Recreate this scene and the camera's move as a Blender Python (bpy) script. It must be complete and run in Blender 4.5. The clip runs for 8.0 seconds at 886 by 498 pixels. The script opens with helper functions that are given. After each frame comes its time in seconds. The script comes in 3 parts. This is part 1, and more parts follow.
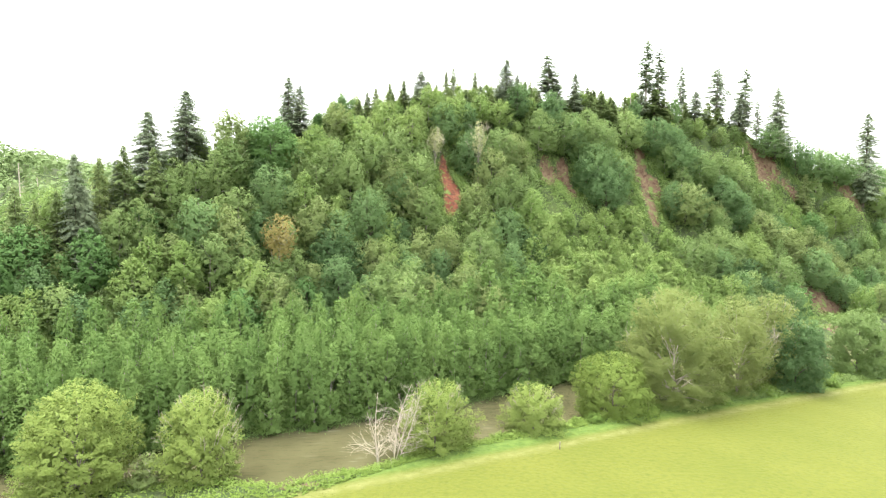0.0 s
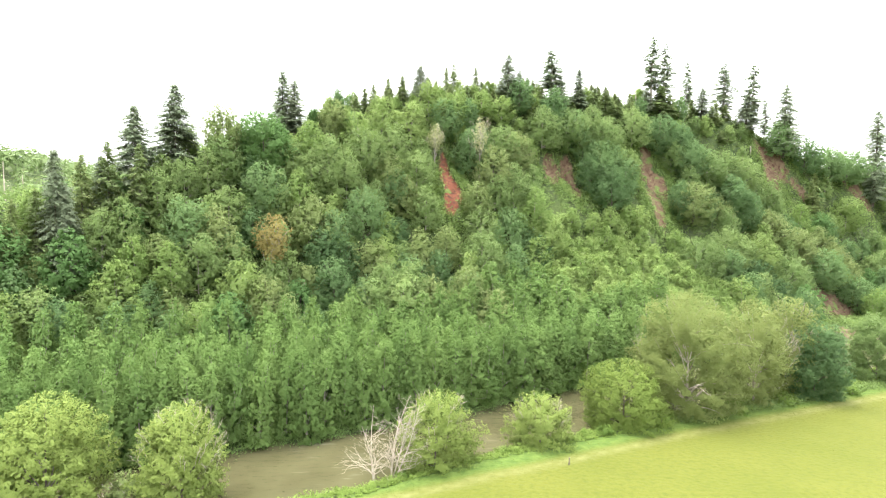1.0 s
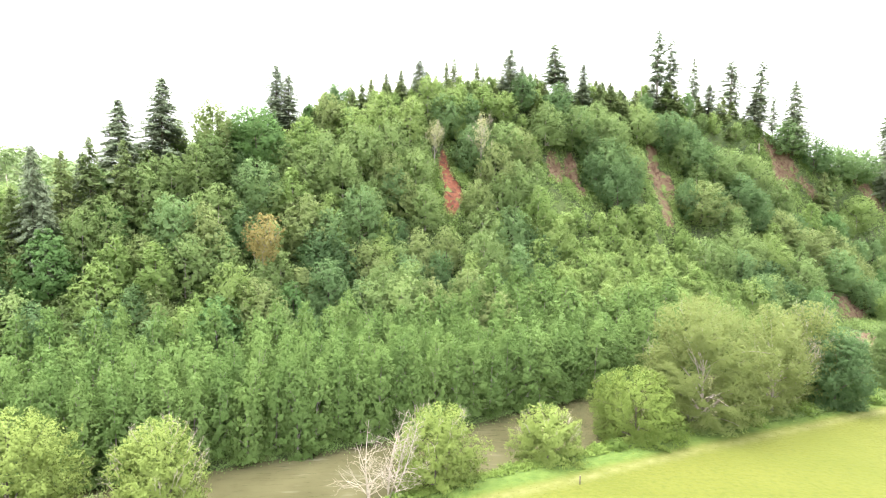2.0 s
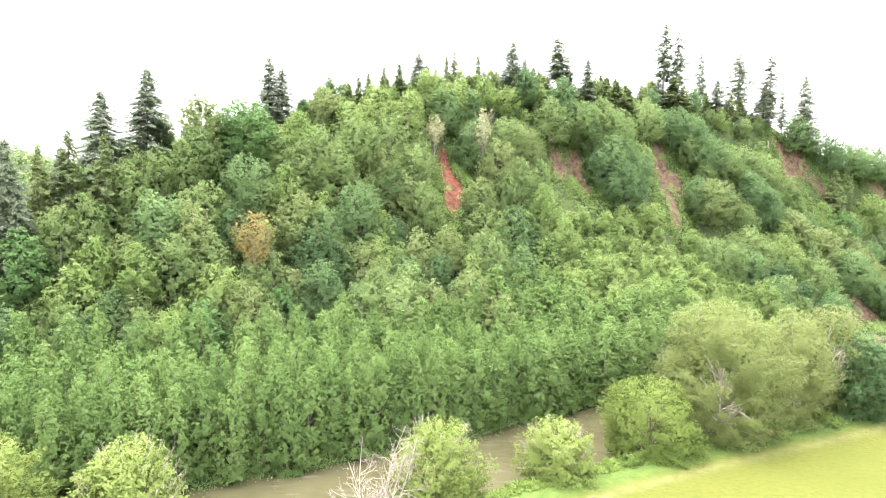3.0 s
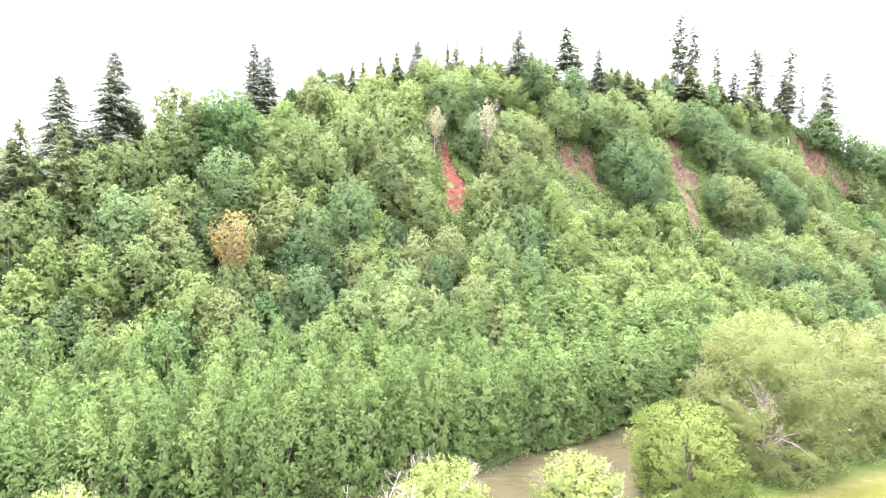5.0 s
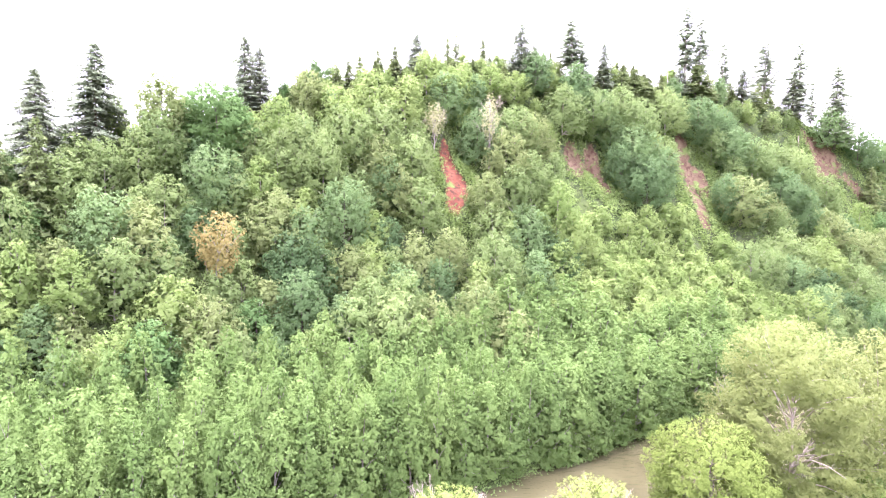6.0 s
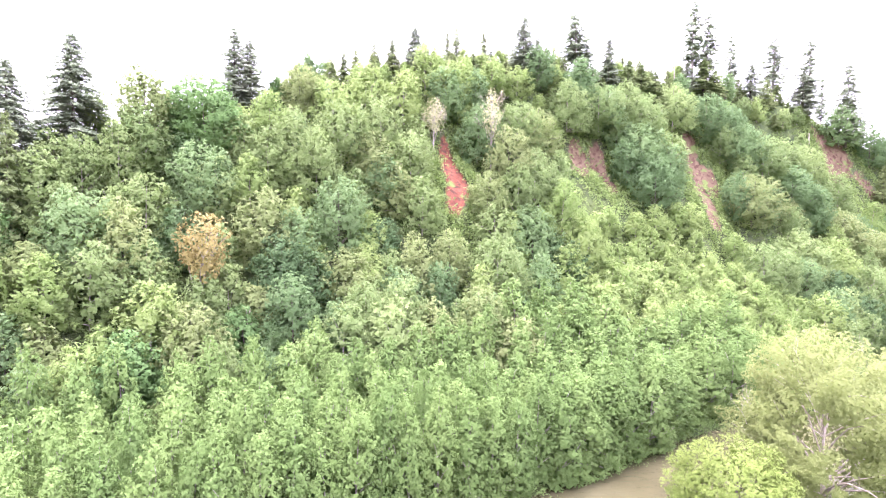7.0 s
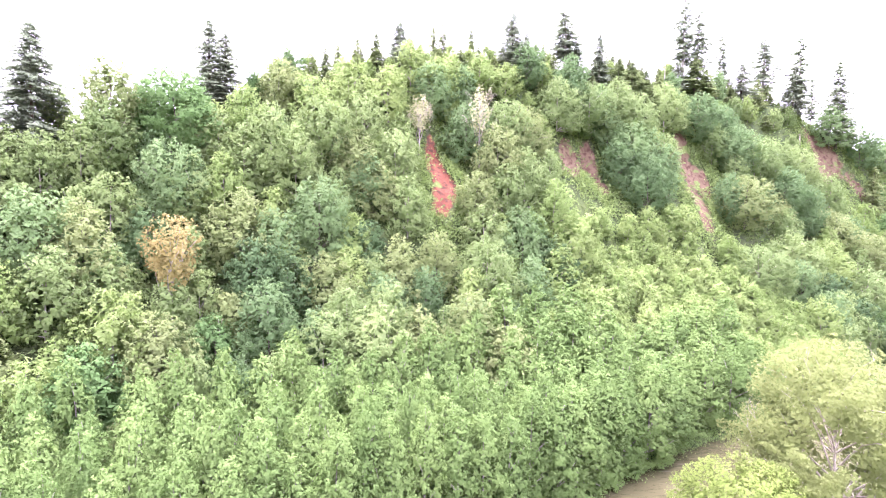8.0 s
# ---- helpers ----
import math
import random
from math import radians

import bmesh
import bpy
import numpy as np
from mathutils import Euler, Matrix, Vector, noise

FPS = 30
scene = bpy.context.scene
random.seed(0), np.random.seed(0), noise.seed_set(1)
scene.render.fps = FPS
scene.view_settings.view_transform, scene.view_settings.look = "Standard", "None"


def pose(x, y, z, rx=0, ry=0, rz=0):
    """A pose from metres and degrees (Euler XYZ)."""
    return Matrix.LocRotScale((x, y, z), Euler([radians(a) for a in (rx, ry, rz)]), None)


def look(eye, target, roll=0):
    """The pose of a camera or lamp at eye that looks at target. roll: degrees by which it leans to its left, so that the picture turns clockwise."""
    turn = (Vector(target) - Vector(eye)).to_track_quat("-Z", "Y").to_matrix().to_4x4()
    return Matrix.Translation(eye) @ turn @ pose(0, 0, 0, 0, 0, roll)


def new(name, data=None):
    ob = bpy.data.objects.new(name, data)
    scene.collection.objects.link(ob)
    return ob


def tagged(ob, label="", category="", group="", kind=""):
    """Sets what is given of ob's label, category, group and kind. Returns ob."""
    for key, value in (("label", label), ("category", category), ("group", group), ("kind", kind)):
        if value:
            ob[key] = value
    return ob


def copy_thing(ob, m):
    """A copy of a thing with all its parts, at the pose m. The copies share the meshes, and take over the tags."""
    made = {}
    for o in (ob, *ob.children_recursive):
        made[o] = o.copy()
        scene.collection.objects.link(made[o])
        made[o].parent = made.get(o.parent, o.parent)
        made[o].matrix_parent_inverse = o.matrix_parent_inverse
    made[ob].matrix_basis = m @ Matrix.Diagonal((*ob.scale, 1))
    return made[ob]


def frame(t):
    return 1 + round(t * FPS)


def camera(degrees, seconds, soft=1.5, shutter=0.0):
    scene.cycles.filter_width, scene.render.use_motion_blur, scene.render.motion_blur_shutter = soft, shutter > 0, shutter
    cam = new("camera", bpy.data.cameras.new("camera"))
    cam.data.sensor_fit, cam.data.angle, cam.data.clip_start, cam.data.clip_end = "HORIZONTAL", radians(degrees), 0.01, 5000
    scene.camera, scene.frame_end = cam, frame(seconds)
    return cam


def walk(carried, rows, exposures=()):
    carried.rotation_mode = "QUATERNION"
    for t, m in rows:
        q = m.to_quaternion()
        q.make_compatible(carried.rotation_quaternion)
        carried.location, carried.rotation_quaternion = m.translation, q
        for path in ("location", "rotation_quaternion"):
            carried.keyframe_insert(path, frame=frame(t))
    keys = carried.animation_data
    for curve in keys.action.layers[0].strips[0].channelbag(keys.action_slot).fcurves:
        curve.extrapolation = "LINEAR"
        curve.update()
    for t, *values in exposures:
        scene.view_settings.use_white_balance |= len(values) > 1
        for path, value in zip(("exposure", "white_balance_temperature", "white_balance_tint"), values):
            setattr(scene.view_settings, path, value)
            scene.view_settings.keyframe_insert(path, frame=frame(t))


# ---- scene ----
cam = camera(76.0, 8.0, soft=1.1)
PATH = [
    (0, (1.593, -2.88, 38.691), (1.556, -0.887, 38.534), 0.9),
    (0.5, (1.386, 0.179, 38.502), (1.351, 2.172, 38.346), 0.9),
    (1, (1.271, 3.229, 38.263), (1.236, 5.223, 38.109), 0.9),
    (1.5, (1.121, 6.303, 38.148), (1.087, 8.296, 37.994), 0.9),
    (3, (0.696, 15.784, 37.611), (0.665, 17.778, 37.458), 0.9),
    (3.5, (0.541, 18.884, 37.301), (0.511, 20.879, 37.151), 0.9),
    (4, (0.373, 22.04, 37.152), (0.343, 24.035, 37.003), 0.9),
    (4.5, (0.218, 25.15, 37.007), (0.19, 27.145, 36.86), 0.9),
    (4.7, (0.174, 26.418, 36.902), (0.145, 28.413, 36.755), 0.9),
    (6, (-0.477, 34.63, 36.931), (-0.5, 36.625, 36.787), 0.9),
    (6.5, (-0.593, 37.765, 36.905), (-0.615, 39.76, 36.762), 0.8),
    (7, (-0.791, 40.837, 36.837), (-0.81, 42.832, 36.696), 0.8),
    (7.5, (-0.897, 43.687, 36.865), (-0.913, 45.682, 36.726), 0.8),
    (8, (-0.866, 46.135, 36.921), (-0.837, 48.13, 36.785), 0.8),
]
walk(cam, [(t, look(eye, target, roll)) for t, eye, target, roll in PATH],
     [(0.0, 1.98, 6650, 10), (4.0, 2.6, 6250, 28), (8.0, 2.92, 5900, 50)])

# ---- light ----
world = bpy.data.worlds.new("overcast")
scene.world = world
world.use_nodes = True
wn, wl = world.node_tree.nodes, world.node_tree.links
wn.clear()
sky = wn.new("ShaderNodeTexSky")
sky.sky_type, sky.sun_disc = "NISHITA", False
sky.sun_elevation, sky.sun_rotation = radians(78), radians(302)
sky.dust_density, sky.air_density = 6.0, 1.2
cloud = wn.new("ShaderNodeMix")
cloud.data_type = "RGBA"
cloud.inputs[0].default_value = 0.8
cloud.inputs[7].default_value = (12.0, 12.3, 12.6, 1)
back = wn.new("ShaderNodeBackground")
back.inputs[1].default_value = 0.136
wout = wn.new("ShaderNodeOutputWorld")
# an overcast sky is three times as bright overhead as at the horizon
way = wn.new("ShaderNodeTexCoord")
split = wn.new("ShaderNodeSeparateXYZ")
rise = wn.new("ShaderNodeMapRange")
rise.inputs[3].default_value, rise.inputs[4].default_value = 0.36, 1.45
veil = wn.new("ShaderNodeMix")
veil.data_type, veil.blend_type = "RGBA", "MULTIPLY"
veil.inputs[0].default_value = 1.0
wl.new(way.outputs["Generated"], split.inputs[0])
wl.new(split.outputs["Z"], rise.inputs[0])
wl.new(sky.outputs[0], cloud.inputs[6])
wl.new(cloud.outputs[2], veil.inputs[6])
wl.new(rise.outputs[0], veil.inputs[7])
wl.new(veil.outputs[2], back.inputs[0])
wl.new(back.outputs[0], wout.inputs[0])

sun_data = bpy.data.lights.new("sun", "SUN")
sun_data.energy, sun_data.angle, sun_data.color = 1.3, radians(34), (1.0, 0.97, 0.92)
sun = new("sun", sun_data)
sun.matrix_basis = look((-40, 125, 220), (0, 100, 0))


# ---- materials ----
def shader(name):
    m = bpy.data.materials.new(name)
    m.use_nodes = True
    nodes, links = m.node_tree.nodes, m.node_tree.links
    nodes.clear()
    out = nodes.new("ShaderNodeOutputMaterial")
    return m, nodes, links, out


def mix_rgb(nodes, links, fac, a, b, blend="MIX"):
    n = nodes.new("ShaderNodeMix")
    n.data_type, n.blend_type = "RGBA", blend
    for sock, val in ((n.inputs[0], fac), (n.inputs[6], a), (n.inputs[7], b)):
        if isinstance(val, (int, float)):
            sock.default_value = val
        elif isinstance(val, tuple):
            sock.default_value = (*val, 1)
        else:
            links.new(val, sock)
    return n.outputs[2]


def noise_fac(nodes, links, scale, detail=4.0, lo=0.35, hi=0.65, object_space=False):
    co = nodes.new("ShaderNodeTexCoord")
    if object_space:
        src = co.outputs["Object"]
    else:
        src = nodes.new("ShaderNodeNewGeometry").outputs["Position"]
    n = nodes.new("ShaderNodeTexNoise")
    n.inputs["Scale"].default_value, n.inputs["Detail"].default_value = scale, detail
    links.new(src, n.inputs["Vector"])
    r = nodes.new("ShaderNodeMapRange")
    r.inputs[1].default_value, r.inputs[2].default_value = lo, hi
    links.new(n.outputs[0], r.inputs[0])
    return r.outputs[0]


def leaf_material(name, dark, light, pale, glow=0.35):
    """Leaves: each tree has its own tint and each leaf its own shade; light comes through them."""
    m, nodes, links, out = shader(name)
    info = nodes.new("ShaderNodeObjectInfo")
    geo = nodes.new("ShaderNodeNewGeometry")
    tree = mix_rgb(nodes, links, info.outputs["Random"], dark, light)
    ramp = nodes.new("ShaderNodeMapRange")
    ramp.inputs[1].default_value, ramp.inputs[2].default_value = 0.45, 1.0
    ramp.inputs[4].default_value = 0.32
    links.new(geo.outputs["Random Per Island"], ramp.inputs[0])
    col = mix_rgb(nodes, links, ramp.outputs[0], tree, pale)
    patch = noise_fac(nodes, links, 0.8, 4.0)
    low = nodes.new("ShaderNodeMath")
    low.operation = "MULTIPLY"
    low.inputs[1].default_value = 0.3
    links.new(patch, low.inputs[0])
    col = mix_rgb(nodes, links, low.outputs[0], col, dark)
    p = nodes.new("ShaderNodeBsdfPrincipled")
    p.inputs["Roughness"].default_value = 0.7
    p.inputs["Specular IOR Level"].default_value = 0.12
    links.new(col, p.inputs["Base Color"])
    tr = nodes.new("ShaderNodeBsdfTranslucent")
    links.new(mix_rgb(nodes, links, 0.4, col, light), tr.inputs["Color"])
    mx = nodes.new("ShaderNodeMixShader")
    mx.inputs[0].default_value = glow
    links.new(p.outputs[0], mx.inputs[1])
    links.new(tr.outputs[0], mx.inputs[2])
    links.new(mx.outputs[0], out.inputs[0])
    return m


def bark_material(name, a, b, scale=2.5):
    m, nodes, links, out = shader(name)
    col = mix_rgb(nodes, links, noise_fac(nodes, links, scale, 6.0), a, b)
    col = mix_rgb(nodes, links, noise_fac(nodes, links, scale * 6, 3.0, 0.5, 0.75), col, tuple(c * 0.5 for c in a))
    p = nodes.new("ShaderNodeBsdfPrincipled")
    p.inputs["Roughness"].default_value = 0.85
    links.new(col, p.inputs["Base Color"])
    bump = nodes.new("ShaderNodeBump")
    bump.inputs["Strength"].default_value, bump.inputs["Distance"].default_value = 0.5, 0.03
    links.new(noise_fac(nodes, links, scale * 8, 3.0), bump.inputs["Height"])
    links.new(bump.outputs[0], p.inputs["Normal"])
    links.new(p.outputs[0], out.inputs[0])
    return m


ALDER = leaf_material("alder_leaf", (0.128, 0.2, 0.0658), (0.226, 0.31, 0.109), (0.339, 0.41, 0.198), 0.56)
ROWLEAF = leaf_material("river_alder_leaf", (0.104, 0.18, 0.048), (0.167, 0.257, 0.0729), (0.244, 0.329, 0.131), 0.38)
MAPLE = leaf_material("maple_leaf", (0.0905, 0.165, 0.0635), (0.18, 0.28, 0.107), (0.278, 0.36, 0.17), 0.56)
YOUNG = leaf_material("young_leaf", (0.162, 0.25, 0.0696), (0.246, 0.332, 0.108), (0.335, 0.408, 0.179), 0.56)
PALELEAF = leaf_material("pale_green_leaf", (0.165, 0.225, 0.078), (0.235, 0.292, 0.11), (0.33, 0.375, 0.175), 0.56)
WILLOW = leaf_material("willow_leaf", (0.169, 0.229, 0.0546), (0.219, 0.286, 0.0735), (0.294, 0.351, 0.126), 0.35)
BUSH = leaf_material("bush_leaf", (0.141, 0.204, 0.0438), (0.185, 0.25, 0.0571), (0.25, 0.306, 0.0952), 0.4)
COTTON = leaf_material("cottonwood_leaf", (0.198, 0.246, 0.078), (0.24, 0.289, 0.0988), (0.333, 0.371, 0.164), 0.56)
TEAL = leaf_material("bluish_leaf", (0.0825, 0.16, 0.0483), (0.116, 0.213, 0.0657), (0.184, 0.281, 0.106), 0.45)
# dark green leaves, with the shade under the canopy put into their colour
SHADED = leaf_material("shaded_green_leaf", (0.0578, 0.11, 0.041), (0.084, 0.147, 0.0533), (0.137, 0.21, 0.082), 0.4)
FIR = leaf_material("fir_needle", (0.19, 0.24, 0.145), (0.25, 0.3, 0.19), (0.31, 0.355, 0.235), 0.5)
YFIR = leaf_material("young_fir_needle", (0.138, 0.194, 0.0725), (0.213, 0.269, 0.1), (0.3, 0.35, 0.163), 0.56)
RUST = leaf_material("rust_leaf", (0.239, 0.194, 0.0675), (0.267, 0.23, 0.081), (0.304, 0.326, 0.135))
PALE = leaf_material("pale_catkin", (0.362, 0.377, 0.196), (0.405, 0.411, 0.216), (0.458, 0.457, 0.268))
HERB = leaf_material("herb_leaf", (0.105, 0.175, 0.034), (0.16, 0.23, 0.05), (0.22, 0.29, 0.085))
SHRUB = leaf_material("shrub_leaf", (0.0875, 0.15, 0.0454), (0.164, 0.235, 0.0737), (0.257, 0.32, 0.125))
# green greyed slightly, a little distance haze put into the leaf colour
FARLEAF = leaf_material("far_hazed_leaf", (0.13, 0.19, 0.07), (0.17, 0.23, 0.095), (0.24, 0.28, 0.15))
GRASS = leaf_material("grass_blade", (0.078, 0.09, 0.0145), (0.088, 0.098, 0.018), (0.115, 0.118, 0.036))
BARK = bark_material("grey_bark", (0.22, 0.19, 0.16), (0.38, 0.35, 0.31))
DARKBARK = bark_material("dark_bark", (0.07, 0.055, 0.045), (0.14, 0.11, 0.09))
DEADWOOD = bark_material("bleached_wood", (0.3, 0.255, 0.205), (0.44, 0.385, 0.32))


def ground_material():
    """Meadow, forest floor and bare red soil, by the two masks kept on the ground sheet."""
    m, nodes, links, out = shader("ground")
    soil = nodes.new("ShaderNodeAttribute")
    soil.attribute_name = "soil"
    meadow = nodes.new("ShaderNodeAttribute")
    meadow.attribute_name = "meadow"
    track = nodes.new("ShaderNodeAttribute")
    track.attribute_name = "track"
    grass = mix_rgb(nodes, links, noise_fac(nodes, links, 0.07, 5.0, 0.3, 0.7), (0.072, 0.084, 0.0125), (0.088, 0.096, 0.0165))
    grass = mix_rgb(nodes, links, noise_fac(nodes, links, 1.3, 6.0, 0.45, 0.8), grass, (0.06, 0.074, 0.0115))
    verge = nodes.new("ShaderNodeAttribute")
    verge.attribute_name = "verge"
    lush = mix_rgb(nodes, links, noise_fac(nodes, links, 0.8, 6.0), (0.05, 0.086, 0.016), (0.076, 0.115, 0.024))
    grass = mix_rgb(nodes, links, verge.outputs["Fac"], grass, lush)
    hay = mix_rgb(nodes, links, noise_fac(nodes, links, 0.9, 5.0), (0.105, 0.112, 0.034), (0.135, 0.138, 0.052))
    tf = nodes.new("ShaderNodeMath")
    tf.operation = "MULTIPLY"
    links.new(track.outputs["Fac"], tf.inputs[0])
    links.new(noise_fac(nodes, links, 0.5, 4.0, 0.15, 0.55), tf.inputs[1])
    grass = mix_rgb(nodes, links, tf.outputs[0], grass, hay)
    floor = mix_rgb(nodes, links, noise_fac(nodes, links, 0.4, 6.0), (0.035, 0.055, 0.02), (0.07, 0.095, 0.03))
    floor = mix_rgb(nodes, links, noise_fac(nodes, links, 0.15, 4.0, 0.5, 0.7), floor, (0.035, 0.042, 0.022))
    rust = nodes.new("ShaderNodeAttribute")
    rust.attribute_name = "rust"
    clay = mix_rgb(nodes, links, noise_fac(nodes, links, 0.5, 6.0), (0.1, 0.033, 0.02), (0.15, 0.058, 0.034))
    loam = mix_rgb(nodes, links, noise_fac(nodes, links, 0.4, 6.0), (0.085, 0.056, 0.034), (0.132, 0.095, 0.06))
    red = mix_rgb(nodes, links, rust.outputs["Fac"], loam, clay)
    red = mix_rgb(nodes, links, noise_fac(nodes, links, 0.9, 6.0, 0.5, 0.62), red, (0.06, 0.03, 0.02))
    red = mix_rgb(nodes, links, noise_fac(nodes, links, 0.35, 5.0, 0.56, 0.64), red, (0.09, 0.13, 0.035))
    edge = nodes.new("ShaderNodeMath")
    edge.operation = "ADD"
    links.new(soil.outputs["Fac"], edge.inputs[0])
    wob = nodes.new("ShaderNodeMapRange")
    wob.inputs[3].default_value, wob.inputs[4].default_value = -0.3, 0.3
    links.new(noise_fac(nodes, links, 0.6, 5.0, 0.3, 0.7), wob.inputs[0])
    links.new(wob.outputs[0], edge.inputs[1])
    cut = nodes.new("ShaderNodeMapRange")
    cut.inputs[1].default_value, cut.inputs[2].default_value = 0.4, 0.55
    links.new(edge.outputs[0], cut.inputs[0])
    col = mix_rgb(nodes, links, meadow.outputs["Fac"], floor, grass)
    col = mix_rgb(nodes, links, cut.outputs[0], col, red)
    p = nodes.new("ShaderNodeBsdfPrincipled")
    p.inputs["Roughness"].default_value = 0.9
    p.inputs["Specular IOR Level"].default_value = 0.15
    links.new(col, p.inputs["Base Color"])
    bump = nodes.new("ShaderNodeBump")
    bump.inputs["Strength"].default_value, bump.inputs["Distance"].default_value = 0.7, 0.25
    links.new(noise_fac(nodes, links, 1.6, 8.0, 0.2, 0.8), bump.inputs["Height"])
    links.new(bump.outputs[0], p.inputs["Normal"])
    links.new(p.outputs[0], out.inputs[0])
    return m


def water_material():
    m, nodes, links, out = shader("silty_water")
    col = mix_rgb(nodes, links, noise_fac(nodes, links, 0.12, 3.0), (0.052, 0.05, 0.024), (0.076, 0.072, 0.036))
    p = nodes.new("ShaderNodeBsdfPrincipled")
    p.inputs["Roughness"].default_value = 0.1
    p.inputs["IOR"].default_value = 1.33
    co = nodes.new("ShaderNodeNewGeometry")
    long = nodes.new("ShaderNodeMapping")
    long.inputs["Rotation"].default_value = (0, 0, radians(-26))
    long.inputs["Scale"].default_value = (0.25, 1.6, 1.0)
    links.new(co.outputs["Position"], long.inputs["Vector"])
    # pale riffle streaks: some foam, with ripple highlights painted into the water's colour
    streak = nodes.new("ShaderNodeTexNoise")
    streak.inputs["Scale"].default_value, streak.inputs["Detail"].default_value = 0.8, 7.0
    links.new(long.outputs[0], streak.inputs["Vector"])
    crest = nodes.new("ShaderNodeMapRange")
    crest.inputs[1].default_value, crest.inputs[2].default_value, crest.inputs[4].default_value = 0.58, 0.78, 0.32
    links.new(streak.outputs[0], crest.inputs[0])
    riffle = nodes.new("ShaderNodeMath")
    riffle.operation = "MULTIPLY"
    links.new(crest.outputs[0], riffle.inputs[0])
    links.new(noise_fac(nodes, links, 0.06, 2.0, 0.45, 0.6), riffle.inputs[1])
    links.new(mix_rgb(nodes, links, riffle.outputs[0], col, (0.34, 0.32, 0.26)), p.inputs["Base Color"])
    mp = nodes.new("ShaderNodeMapping")
    mp.inputs["Rotation"].default_value = (0, 0, radians(-26))
    mp.inputs["Scale"].default_value = (0.5, 1.4, 1.0)
    links.new(co.outputs["Position"], mp.inputs["Vector"])
    n = nodes.new("ShaderNodeTexNoise")
    n.inputs["Scale"].default_value, n.inputs["Detail"].default_value, n.inputs["Distortion"].default_value = 0.9, 6.0, 0.6
    links.new(mp.outputs[0], n.inputs["Vector"])
    bump = nodes.new("ShaderNodeBump")
    bump.inputs["Strength"].default_value, bump.inputs["Distance"].default_value = 0.35, 0.25
    links.new(n.outputs[0], bump.inputs["Height"])
    links.new(bump.outputs[0], p.inputs["Normal"])
    links.new(p.outputs[0], out.inputs[0])
    return m


# ---- the lie of the land ----
# u runs along the river, v across it towards the hill
UX, UY = 0.899, 0.438


def uv_of(x, y):
    return UX * x + UY * y, -UY * x + UX * y


def xy_of(u, v):
    return UX * u - UY * v, UY * u + UX * v


def ramp(x, xs, ys):
    return np.interp(x, xs, ys)


def smooth_step(x, a, b):
    s = np.clip((x - a) / (b - a), 0, 1)
    return s * s * (3 - 2 * s)


def waves(x, y, size, seed):
    """A cheap rolling noise, about -1 to 1."""
    k, a = 6.283 / size, seed * 1.7
    return (np.sin(k * (x + 0.3 * y) + a) + np.sin(k * 1.31 * (y - 0.4 * x) + 2.3 * a) + np.sin(k * 2.17 * (0.6 * x + 0.8 * y) + 0.7 * a) * 0.6) / 2.6


def near_bank(u):
    return ramp(u, [-60, -8, 2, 8, 12, 17, 24, 40, 80, 130, 180, 230, 300], [88, 86, 82, 78.8, 77.6, 77.2, 76.6, 78.5, 80, 82, 86, 90, 96])


def field_edge(u):
    return ramp(u, [0, 16, 36, 82, 112, 150, 200], [70, 70.7, 75, 74.6, 73, 72.3, 71])


def far_bank(u):
    return ramp(u, [-60, 2, 14, 40, 55, 65, 74, 82, 93, 103, 112, 130, 180, 230, 300], [98.5, 97.5, 97.2, 97.2, 97.9, 100.9, 102.5, 102.5, 105.1, 106.3, 106.3, 104.5, 104.5, 110, 116])


def crest_height(u):
    return ramp(u, [-110, -40, -13, 2, 29, 50, 75, 100, 123, 169, 215, 240, 270, 330], [22, 32, 40, 46, 57, 64.5, 71, 74.5, 76, 78, 70, 56, 50, 44])


def crest_line(u):
    return ramp(u, [-60, -13, 2, 29, 75, 169, 215, 228, 270, 330], [140, 147, 154, 168, 173, 173, 164, 159, 152, 160])


def hill_toe(u):
    return ramp(u, [-60, 150, 200, 230, 300], [112, 112, 119, 122, 128])


def land(x, y):
    u, v = uv_of(x, y)
    nb, fb = near_bank(u), far_bank(u)
    z = -3.4 * smooth_step(v, nb - 4.5, nb + 3) + 4.2 * smooth_step(v, fb - 2.5, fb + 2.5)
    toe, top = hill_toe(u), crest_line(u)
    s = (v - toe) / (top - toe)
    prof = ramp(s, [0, 0.18, 0.38, 0.55, 0.73, 0.9, 1.0, 1.4, 3, 8], [0, 0.13, 0.26, 0.47, 0.66, 0.9, 1.0, 1.02, 0.8, 0.3])
    rough = waves(x, y, 34, 3) * 2.4 + waves(x, y, 13, 5) * 0.9
    z = z + prof * crest_height(u) + rough * smooth_step(s, 0.05, 0.4)
    z = z + 0.12 * waves(x, y, 19, 2) * smooth_step(nb - v, 0, 8)
    # the next ridge to the west, and low ridges far off
    z = z + 50 * np.exp(-(((x + 250) / 110) ** 2 + ((y - 290) / 90) ** 2))
    r = np.hypot(x, y - 100)
    z = z + smooth_step(r, 650, 1300) * (80 + 16 * waves(x, y, 900, 7)) * smooth_step(y, 100, 500)
    return z


